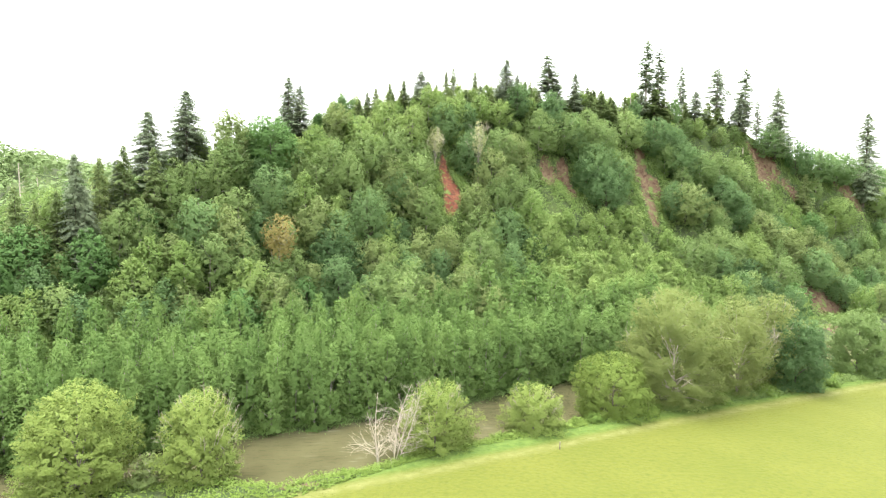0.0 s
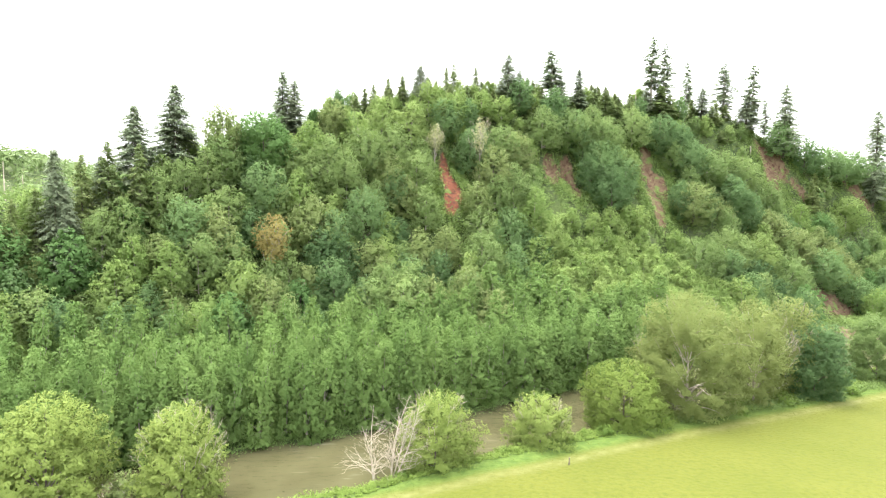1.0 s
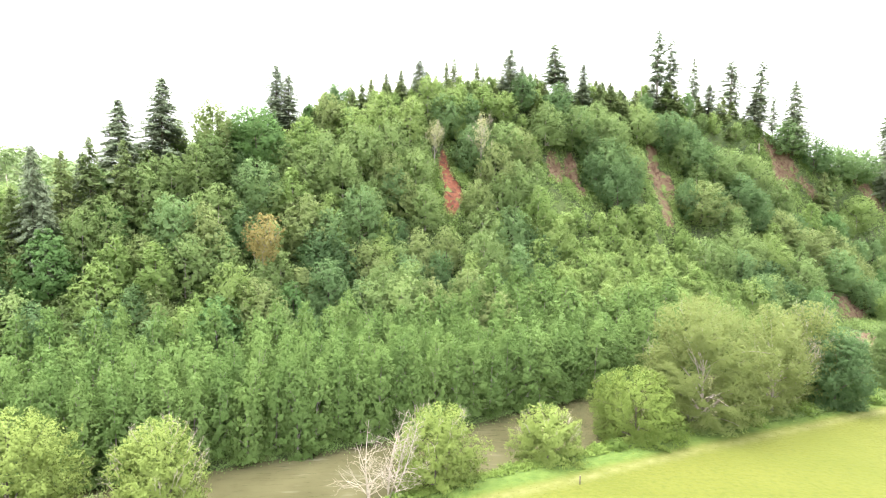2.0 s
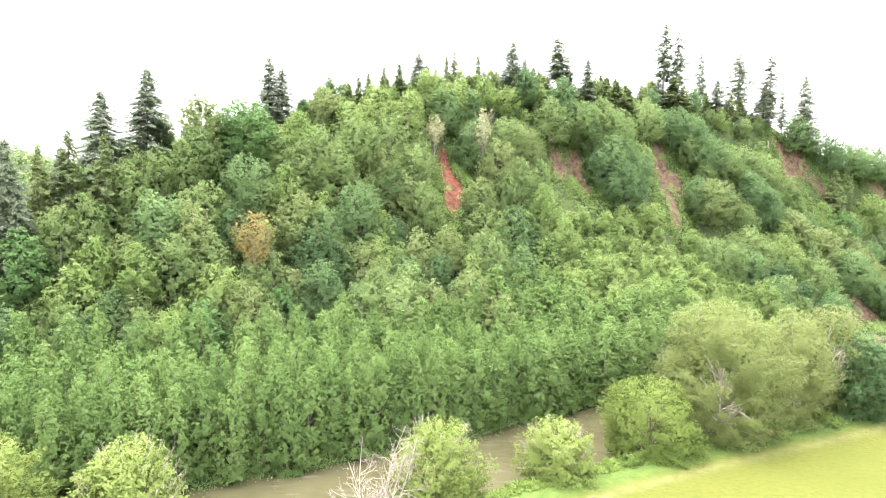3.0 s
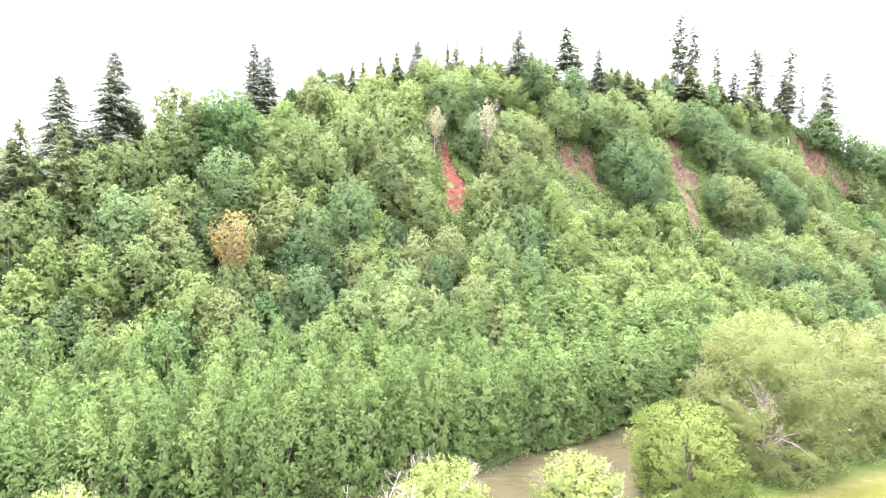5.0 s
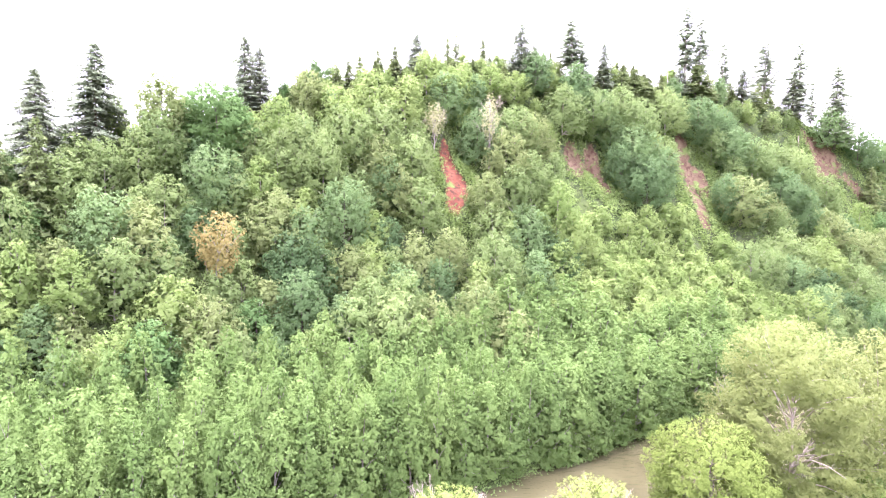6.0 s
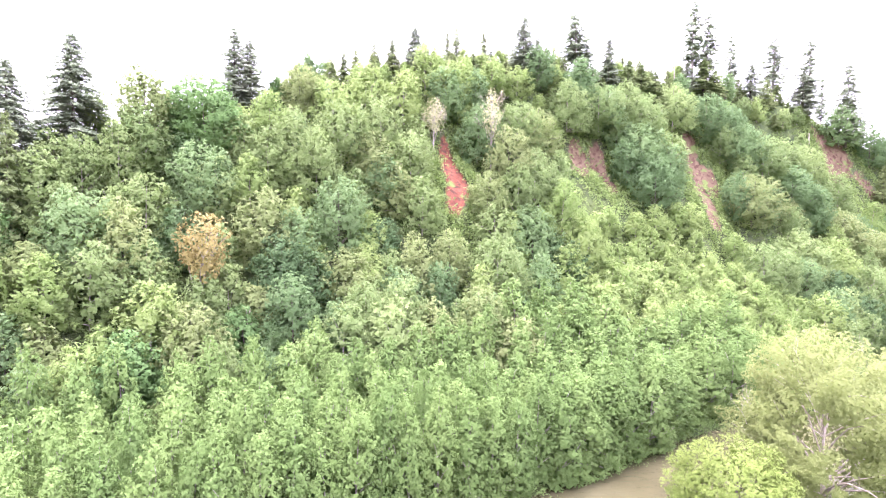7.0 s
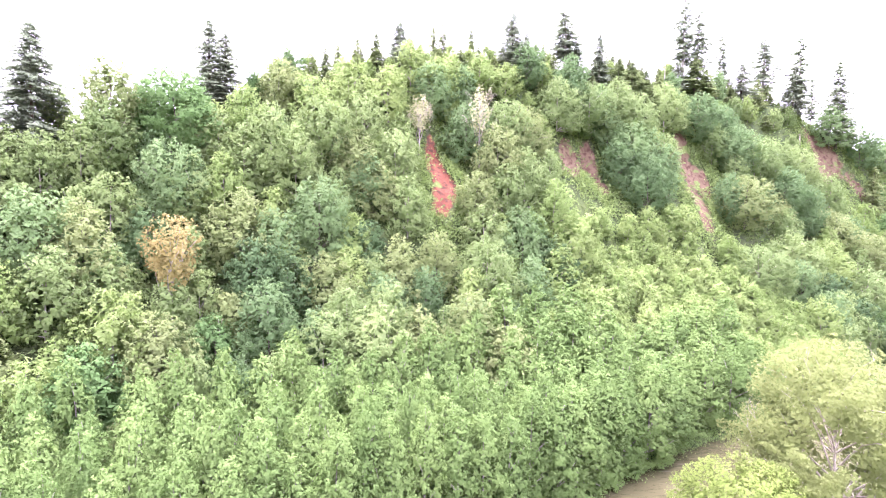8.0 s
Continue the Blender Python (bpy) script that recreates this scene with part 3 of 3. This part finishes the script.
plant_all(small_firs, [(-71.5, 122, 20, 4.6), (-66.3, 124.8, 20, 4.0), (-75.2, 119, 18, 4.0), (-81.4, 107.9, 16, 3.3), (-86.2, 109, 16, 3.4), (-79.5, 111.6, 16, 4), (145.6, 234.6, 16, 4.6), (105.6, 236.2, 10, 3.5), (79.8, 225.7, 12, 6.7), (83.2, 225.5, 10, 4.4), (-26.3, 177.9, 7, 2.5), (-28.2, 173.4, 7, 2.3), (-15.3, 183.4, 8, 2.7), (27.7, 202.2, 9, 2.2), (55.8, 213, 9, 4.7), (60.5, 214.7, 9, 3.8), (50.9, 210.1, 9, 3.1), (65, 215.4, 9, 3.2), (-1.9, 196.1, 11.4, 2.5), (0.6, 198.2, 13, 2.6), (-20.4, 188.4, 9.2, 2.8), (8, 199.3, 11.1, 2.6), (-24.5, 184.1, 8.7, 2.8)])
# broad-leaved trees that stand out on the slope
plant_all(teals, [(-81.7, 105, 15, 6), (-72.4, 110.2, 13.5, 5.4), (-67.5, 122.4, 9.4, 3.8), (-48.2, 151.5, 15, 8.4), (-43.2, 113.3, 14, 5.6), (-31.9, 126.6, 9.8, 3.9), (-23.6, 121, 9.4, 3.8)])
# darker-coloured maples that stand in for the wood's shaded gaps
plant_all(shaded_maples, [(-29, 135.5, 14, 5.2), (-24.5, 138, 12, 4.6), (25, 161.5, 13, 4.8), (21.5, 163.5, 12, 4.6), (-13.5, 150.5, 11, 4.4), (-43.5, 143.5, 12, 4.8), (100, 188, 12, 5), (104, 184, 12, 5)])
plant_all(golden, [(-56.6, 145.7, 14.7, 5.9), (-51, 127.3, 14.7, 5.9), (-77.8, 108.7, 7.1, 2.8), (-33.6, 165.9, 12.4, 5), (-17, 159.7, 14.1, 5.6), (12.8, 173.9, 15, 7), (-11.1, 157.3, 11.9, 4.8), (-33.4, 141.1, 15, 7.5), (7.4, 163.7, 12.4, 4.9), (-18.8, 139.8, 13.4, 5.4), (-7.2, 147.7, 14.1, 5.6), (-0.4, 151.1, 12.5, 5), (83.3, 199.7, 15, 9.5), (115.5, 211.2, 15, 8.9), (123.2, 209.3, 15, 8.4), (138.5, 219.1, 15, 7.6), (-54.4, 114.4, 9.2, 3.7), (-37.2, 120.6, 13.2, 5.3), (-2.8, 135, 13, 5.2), (5.5, 138.2, 15, 6), (11.1, 136, 13.9, 5.6), (20.4, 182.4, 15, 6.4)])
plant_all(young, [(-56.5, 117.8, 12.2, 4.9), (-43.6, 121, 14, 5.6), (-64.1, 110.6, 14.4, 5.7), (-37.3, 156.9, 13.8, 5.5), (-25.9, 164.7, 14.4, 5.8), (-20.2, 171.7, 15, 6), (-11.8, 174.3, 14.1, 5.7), (0.2, 184.3, 11, 5.6), (9.6, 190.5, 10, 5.6), (-15.7, 149.9, 11.4, 4.6), (-26.4, 142.1, 9.4, 3.8), (24.6, 168.7, 15, 6.8), (27.7, 165.7, 15, 6.7), (23.7, 159.1, 14.1, 5.6), (107.4, 200.6, 15, 8), (162.3, 239.1, 15, 7.7), (-77.6, 100.5, 13.2, 5.3), (-48.3, 111.3, 10.9, 4.3), (-82.4, 114.1, 11.8, 4.7), (-7, 181.4, 13.5, 5.4), (16.4, 191.7, 10, 4.6), (-43.1, 155.3, 11.7, 4.7)])
plant_all(slope_alders, [(-54.9, 141, 13.4, 5.4), (-60.3, 127.6, 12.2, 4.9), (-51.3, 134.9, 12.9, 5.2), (-42.5, 142.6, 13.6, 5.4), (-46.7, 126.1, 13, 5.2), (-52.4, 121.2, 13.3, 5.3), (-64.8, 128.9, 12.3, 4.9), (-23.6, 160.8, 15, 7.3), (-31.9, 154.2, 15, 6.6), (-16.2, 167.1, 15, 6.7), (-35.7, 150.5, 14.2, 5.7), (-40.9, 152.6, 13.5, 5.4), (-27.1, 153.5, 15, 6.6), (-9.1, 163.1, 13.3, 5.3), (16, 182.8, 15, 7.8), (18.9, 172.4, 15, 6.5), (-6.2, 156.4, 12.8, 5.1), (9.1, 160, 13.1, 5.3), (8.8, 151.9, 15, 6.9)])
plant_all(slope_alders, [(-38.6, 127.6, 12.6, 4.2), (-67.4, 120, 14, 4.2), (-69.9, 116.5, 14, 4), (-60.7, 133.3, 12, 4), (-57.1, 137.4, 12, 4.4), (30, 192.9, 15, 7.2), (39.5, 197.4, 15, 7.8), (48.6, 203.5, 15, 7.1), (52.3, 201.8, 15, 8), (65, 211.7, 15, 7.8), (80.2, 213.2, 13, 5.2), (94.3, 215.5, 15, 8), (104.6, 221.7, 15, 8.2), (110.3, 221.9, 15, 7.1), (92, 193.5, 15, 8.7), (77.9, 182.2, 15, 7.8), (194, 260, 14, 9), (114.5, 194.9, 15, 8.3), (-73.2, 103.3, 12.2, 4.9), (-64.7, 109.4, 10.7, 4.3), (-17.2, 128.9, 12.4, 5), (-9.4, 130.4, 15, 6)])
plant_all(maples, [(-56.8, 125.5, 14.5, 5.8), (-45.1, 141.7, 15, 6.5), (-79, 104, 12.2, 4.9), (-1.8, 179.8, 13.9, 5.6), (5.8, 177.5, 15, 6.4), (-21.5, 147.5, 15, 6.4), (-27.8, 141.7, 13.5, 5.4), (17.5, 163.4, 15, 7), (17.6, 154.6, 12.8, 5.1), (-25.4, 129.9, 12.5, 5), (22.5, 196, 12.6, 5), (34.8, 200.1, 14.9, 5.9), (44.5, 197.5, 13, 5), (77, 215.8, 15, 8), (85.4, 218.4, 15, 6.7), (51, 195.3, 15, 8.3)])
plant_all(maples, [(52.1, 187.4, 15, 7), (87.9, 214.6, 15, 8), (133.3, 240, 15, 7.3), (146.1, 242.8, 15, 7.9), (159.5, 248.2, 15, 9.2), (169.6, 251.8, 15, 9.3), (101.7, 212.2, 15, 9), (105.5, 209.7, 15, 6.8), (204.2, 279.2, 15, 9.6), (135.1, 209.4, 15, 8.9), (148, 209, 13, 7), (-70.1, 103.5, 11.5, 4.6), (-58.4, 112.9, 9.5, 3.8), (-15.1, 158.1, 12, 4.8), (-48.9, 128.4, 9.9, 4)])

# ---- the row of alders along the far bank ----
for row, (dv, step) in enumerate(((0.6, 3.7), (4.8, 4.1), (9.6, 4.5), (14.0, 4.8), (18.4, 5.0))):
    u = -68.0
    while u < 88 - row * 2:
        # the last trees of the row stand wider apart and are broader
        broad = float(smooth_step(u, 56, 68))
        u += (step + 1.7 * broad) * rng.uniform(0.8, 1.2)
        v = far_bank(u) + dv + rng.normal() * 0.6
        x, y = (float(a) for a in xy_of(u, v))
        (alders if row < 2 else rear_alders).plant(x, y, rng.uniform(13.2, 16.4) + 0.3 * row, rng.uniform(2.8, 3.5) + 1.2 * broad)
        taken.append((x, y))
for row, dv in enumerate((1.4, 7.0, 12.0)):
    for k in range(5):
        x, y = (float(a) for a in xy_of(93 + 6.0 * k + row * 2.2, far_bank(93 + 6 * k) + dv + rng.normal() * 0.6))
        (rear_alders if row else alders).plant(x, y, rng.uniform(12, 14.5), rng.uniform(3.9, 4.7))
        taken.append((x, y))


# ---- trees and bushes on the near bank ----
def single(name, label, category, x, y, h, r, boughs, leaves, leaf, mat, base=-0.06, **more):
    plant_all(Stock([lambda: broadleaf(name, label, category, h, r, base, boughs, leaves, leaf, mat, **more)], h, r), [(x, y, h, r)])


single("willow_tree", "rounded yellow-green willow on the near river bank", "tree", -48.2, 69.5, 15.4, 7.8, 420, 40000, 0.2, WILLOW, shape="dome", open_limbs=14, loose=0.16)
single("willow_tree", "pale yellow-green willow with whitish twigs on the near bank", "tree", -33.5, 73.8, 14.2, 6.0, 300, 28000, 0.19, WILLOW, shape="egg", twigs=44, open_limbs=12, loose=0.2)
single("willow_bush", "green bush with pale dry twigs beside the dead trees", "bush", -0.9, 86.4, 13.1, 6.3, 260, 25000, 0.19, WILLOW, shape="egg", twigs=34, loose=0.16)
single("willow_bush", "low yellow-green bush with pale twigs at the water's edge", "bush", 16.1, 94, 9.2, 5.6, 220, 19000, 0.19, WILLOW, shape="dome", twigs=34, loose=0.2)
single("round_bush", "dense round green bush at the edge of the meadow", "bush", 32.7, 104.0, 13.4, 7.6, 480, 38000, 0.18, BUSH, shape="dome", loose=0.07, flat=0.85)
single("cottonwood_tree", "large spreading yellow-green cottonwood with pale limbs beside the meadow", "tree", 46.6, 110.2, 23.8, 11.2, 230, 60000, 0.22, COTTON, base=0.07, bark=DEADWOOD, shape="dome", open_limbs=26, twigs=6, loose=0.2, flat=0.5)
single("cottonwood_tree", "pale-twigged cottonwood behind the larger one", "tree", 61.5, 114.6, 21, 7.4, 200, 26000, 0.22, COTTON, base=0.05, bark=DEADWOOD, shape="egg", open_limbs=16, twigs=18, loose=0.22, flat=0.5)
single("cottonwood_tree", "yellow-green cottonwood with pale twigs beside a dark maple", "tree", 73.2, 122.2, 20.8, 7.0, 200, 24000, 0.22, COTTON, base=0.05, bark=DEADWOOD, shape="egg", open_limbs=20, twigs=20, loose=0.22, flat=0.5)
single("maple_tree", "dense dark green maple at the meadow's edge", "tree", 76.4, 119.4, 16.4, 6.6, 240, 17000, 0.32, MAPLE, shape="egg")
single("alder_tree", "leafy green alder at the far end of the meadow", "tree", 99, 132.8, 15.8, 7.0, 240, 16000, 0.32, ALDER, shape="dome")

single("maple_tree", "rust-brown tree with withered leaves on the slope", "tree", -38.9, 128.2, 21.2, 4.3, 60, 2600, 0.3, RUST, base=0.6, bark=BARK, shape="dome", open_limbs=6, loose=0.22)
for x, y, h, r, low in ((8.8, 174.2, 21.5, 2.9, 0.55), (-4.6, 172.5, 13.5, 2.8, 0.5)):
    single("bare_tree", "pale, almost leafless tree with beige twigs on the slope", "tree", x, y, h, r + 0.3, 40, 1500, 0.22, PALE, base=low, bark=BARK, shape="egg", open_limbs=14, twigs=20, loose=0.3)
single("shrub", "greyish twiggy shrub between two willows on the bank", "shrub", -39.6, 71.0, 4.6, 3.0, 60, 2200, 0.25, PALELEAF, twigs=16, loose=0.3)
for x, y, h, r in ((27.5, 97.2, 1.9, 1.7), (24.2, 96.6, 1.5, 1.4), (-5.4, 80.6, 1.3, 1.5), (-13.2, 77.2, 1.2, 1.3), (9.6, 89.8, 1.7, 1.6), (12.4, 91.0, 1.4, 1.8), (38.6, 101.4, 2.4, 1.8), (56.0, 108.6, 2.2, 2.0), (67.5, 114.0, 2.6, 2.2), (85.5, 121.0, 2.0, 1.9)):
    single("shrub", "low leafy green shrub at the meadow's edge", "shrub", x, y, h, r, 26, 900, 0.2, HERB, shape="dome")


def dead_tree(label, x, y, stems):
    """A leafless bleached tree: stems from one foot, each a part with its forking side boughs."""
    thing = tagged(new("dead_tree"), label, "dead tree")
    thing.location = (x, y, float(land(x, y)))
    for dx, dy, tall, rad in stems:
        tip = np.array([dx * tall, dy * tall, tall])
        main = limb((0, 0, -0.4), tip, rad, 0.03, 0.04, 9)
        paths = [main]
        for k in range(19):
            s = rng.uniform(0.2, 0.97)
            p = np.array([np.interp(s, np.linspace(0, 1, 9), [q[0][j] for q in main]) for j in range(3)])
            a = rng.uniform(0, 6.283)
            forked(p, (math.cos(a) + dx, math.sin(a) + dy, rng.uniform(0.25, 0.9)), tall * 0.22 * (1.2 - s), rad * 0.36 * (1.15 - s) + 0.018, 3, paths, 0.42, 2, 0.1)
        v, f = tubes(paths, 4)
        child("stem", mesh_from("stem", v, f, DEADWOOD, True), thing)
    return thing


dead_tree("bleached leafless dead tree on the river bank", -9.2, 80.8, [(-0.03, 0.05, 11.9, 0.12), (-0.22, 0.02, 9.0, 0.085)])
dead_tree("bleached dead tree with leaning forked stems on the bank", -7.0, 81.6, [(0.2, 0.08, 12.6, 0.11), (0.34, 0.0, 11.6, 0.09), (0.28, 0.2, 10.2, 0.08), (0.12, 0.0, 9.6, 0.08), (0.42, 0.06, 9.4, 0.07)])

# alders with bare pale stems at the end of the row
leaning = Stock([lambda: broadleaf("alder_tree", "alder with a bare pale stem leaning over the river", "tree", 14, 3.2, 0.34, 80, 3200, 0.38, ROWLEAF, bark=DEADWOOD, shape="egg")], 14, 3.2, "alders along the river")
for k in range(5):
    x, y = (float(a) for a in xy_of(66 + 1.9 * k, far_bank(66 + 1.9 * k) + 0.2 + 0.6 * (k % 2)))
    ob = leaning.plant(x, y, 13.0, 2.4)
    ob.matrix_basis = ob.matrix_basis @ Matrix.Rotation(radians(4), 4, "X")


def snag(label, x, y, h, r):
    """A standing dead trunk, broken at the top, with a few stubs."""
    paths = [limb((0, 0, -0.5), (rng.normal() * 0.03 * h, 0, h), r, r * 0.35, 0.01, 6)]
    for k in range(5):
        a, z = rng.uniform(0, 6.283), rng.uniform(0.4, 0.95) * h
        paths.append(limb((0, 0, z), (math.cos(a) * 0.9, math.sin(a) * 0.9, z + 0.4), r * 0.3, 0.02, 0.05, 3))
    v, f = tubes(paths, 6)
    ob = tagged(new("snag", mesh_from("snag", v, f, DEADWOOD, True)), label, "dead tree")
    ob.location = (x, y, float(land(x, y)))


snag("thin bare pole of a dead tree on the crest", 70.5, 226, 14, 0.16)
snag("broken pale trunk at the head of a slip", 119.4, 234.2, 3.2, 0.28)
snag("grey dead trunk on the neighbouring ridge", -133, 172, 21, 0.3)
snag("leaning grey dead trunk on the neighbouring ridge", -128.5, 172.5, 17, 0.25)
snag("pale bare trunk among the slope trees", -31.5, 127.5, 8, 0.14)

# ---- the rest of the wood ----
def hides_slip(x, y, h):
    n = math.hypot(x, y - 10)
    dx, dy = x / n, (y - 10) / n
    return any(float(bareness(x + dx * k + s * dy, y + dy * k - s * dx)) > 0.25 for k in (0, 3, 6, 9, 12) for s in (-2.5, 0, 2.5))


def fill(count, ulo, uhi, vlo, vhi, gap, hlo, hhi, spread, pick, past=-4):
    done = 0
    for _ in range(count * 14):
        if done >= count:
            break
        u, v = rng.uniform(ulo, uhi), rng.uniform(vlo, vhi)
        x, y = (float(a) for a in xy_of(u, v))
        if v < far_bank(u) + 4 or v > crest_line(u) + past or not clear(x, y, gap) or hides_slip(x, y, 10):
            continue
        h = rng.uniform(hlo, hhi) * (0.7 if v > crest_line(u) - 16 else 1.0)
        pick().plant(x, y, h, h * rng.uniform(*spread))
        taken.append((x, y))
        done += 1


def any_tree():
    q = rng.random()
    return maples if q < 0.34 else slope_alders if q < 0.74 else young if q < 0.9 else golden if q < 0.95 else teals


fill(200, 80, 152, 111, 142, 3.3, 7.5, 9.5, (0.36, 0.43), lambda: young)
fill(210, -80, 300, 110, 182, 5.2, 10, 15, (0.3, 0.38), any_tree)
fill(90, -70, 80, 110, 128, 3.6, 6.5, 10, (0.36, 0.44), any_tree)
fill(34, -25, 60, 128, 170, 4.0, 8, 12, (0.38, 0.45), any_tree, 1)
fill(45, 222, 335, 125, 168, 4.4, 7, 11, (0.4, 0.5), any_tree, 4)
fill(34, 205, 300, 112, 140, 4.6, 8, 12, (0.38, 0.46), any_tree)
fill(70, 42, 112, 158, 182, 2.7, 6.5, 9.5, (0.36, 0.46), lambda: small_firs if rng.random() < 0.5 else young, 3)
fill(40, 40, 215, 160, 185, 3.5, 7, 10, (0.42, 0.5), lambda: young if rng.random() < 0.35 else small_firs, 5)

# ---- low growth ----
x, y = [], []
for cx, cy, ax, ay in SLIPS[:-1]:
    a, d = rng.uniform(0, 6.283, 230), rng.uniform(0.95, 2.1, 230)
    x.append(cx + np.cos(a) * d * (ax + 1.5))
    y.append(cy + np.sin(a) * d * (ay + 1.0))
x, y = np.concatenate(x), np.concatenate(y)
ok = (bareness(x, y) < 0.4) & (uv_of(x, y)[1] > 108)
scatter_stuff("slope_herbs", "light green herbs and saplings round the bare slips", "herbs", YOUNG, x[ok], y[ok], rng.uniform(0.5, 2.0, ok.sum()), 0.5, 16)
u, v = rng.uniform(-90, 300, 13000), rng.uniform(100, 178, 13000)
x, y = xy_of(u, v)
ok = (v > far_bank(u) + 2) & (bareness(x, y) < 0.35 + 0.5 * (rng.random(13000) < 0.22))
scatter_stuff("undergrowth", "dense green undergrowth on the wooded slope", "shrubs", SHRUB, x[ok], y[ok], rng.uniform(0.8, 2.6, ok.sum()), 0.75, 11)
u = rng.uniform(-70, 160, 2600)
v = far_bank(u) + rng.uniform(-0.3, 1.2, 2600)
x, y = xy_of(u, v)
scatter_stuff("bank_shrubs", "leafy shrubs overhanging the far river bank", "shrubs", ROWLEAF, x, y, rng.uniform(1.0, 2.8, 2600), 0.28, 26)
u = rng.uniform(64, 79, 260)
v = far_bank(u) + rng.uniform(-0.4, 1.4, 260)
x, y = xy_of(u, v)
scatter_stuff("waterside_herbs", "bright green herbs along the foot of the far bank", "herbs", HERB, x, y, rng.uniform(0.3, 0.9, 260), 0.3, 16)
u = rng.uniform(-20, 190, 5200)
v = field_edge(u) - 0.6 + (near_bank(u) - field_edge(u) + 0.3) * rng.random(5200)
x, y = xy_of(u, v)
ok = bareness(x, y) < 0.4
tall = rng.uniform(0.25, 1.1, 5200) * rng.uniform(0.5, 1.3, 5200) * smooth_step(v - field_edge(u), -1.2, 2.0)
scatter_stuff("bank_herbs", "tall green weeds and herbs along the near river bank", "herbs", HERB, x[ok], y[ok], tall[ok] + 0.1, 0.32, 13)
u = rng.uniform(84, 160, 1300)
v = field_edge(u) + rng.uniform(-1.0, 2.2, 1300)
x, y = xy_of(u, v)
scatter_stuff("meadow_weeds", "bright green weeds along the foot of the cottonwoods", "herbs", SHRUB, x, y, rng.uniform(0.3, 1.3, 1300), 0.28, 14)
u = rng.uniform(-30, 230, 6000)
v = field_edge(u) + 0.5 - rng.gamma(1.6, 7.0, 6000)
x, y = xy_of(u, v)
scatter_stuff("grass", "short yellow-green meadow grass", "grass", GRASS, x, y, 0.1, 0.2, 2, slim=0.3, upright=0.2)


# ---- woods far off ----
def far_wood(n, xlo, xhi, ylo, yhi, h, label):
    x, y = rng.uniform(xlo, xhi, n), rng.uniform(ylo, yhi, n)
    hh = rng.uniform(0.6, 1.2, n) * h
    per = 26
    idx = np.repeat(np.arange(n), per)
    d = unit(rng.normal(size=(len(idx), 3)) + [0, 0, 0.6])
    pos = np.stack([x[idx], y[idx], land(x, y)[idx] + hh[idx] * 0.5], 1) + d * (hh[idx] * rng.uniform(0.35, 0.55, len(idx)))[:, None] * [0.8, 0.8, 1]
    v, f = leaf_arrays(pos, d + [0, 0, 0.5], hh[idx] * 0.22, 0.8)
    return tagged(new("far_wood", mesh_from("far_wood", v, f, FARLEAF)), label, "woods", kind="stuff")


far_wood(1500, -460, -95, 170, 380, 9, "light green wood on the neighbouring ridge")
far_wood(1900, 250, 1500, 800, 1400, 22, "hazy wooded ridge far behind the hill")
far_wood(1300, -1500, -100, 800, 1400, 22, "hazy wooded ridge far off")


# ---- the post in the meadow ----
def fence_post(x, y):
    thing = tagged(new("fence_post"), "short weathered wooden post standing in the meadow", "post")
    thing.location = (x, y, float(land(x, y)))
    v, f = tubes([[((0, 0, -0.3), 0.1), ((0.01, 0, 0.6), 0.095), ((0.02, 0.01, 1.15), 0.09), ((0.02, 0.01, 1.2), 0.06)]], 8)
    child("shaft", mesh_from("shaft", v, f, DARKBARK, True), thing)
    v, f = tubes([[((0.02, 0.01, 1.2), 0.065), ((0.02, 0.01, 1.24), 0.06), ((0.02, 0.01, 1.25), 0.005)]], 8)
    child("cap", mesh_from("cap", v, f, BARK, True), thing, "pale worn top of the post")


fence_post(19.1, 85.3)
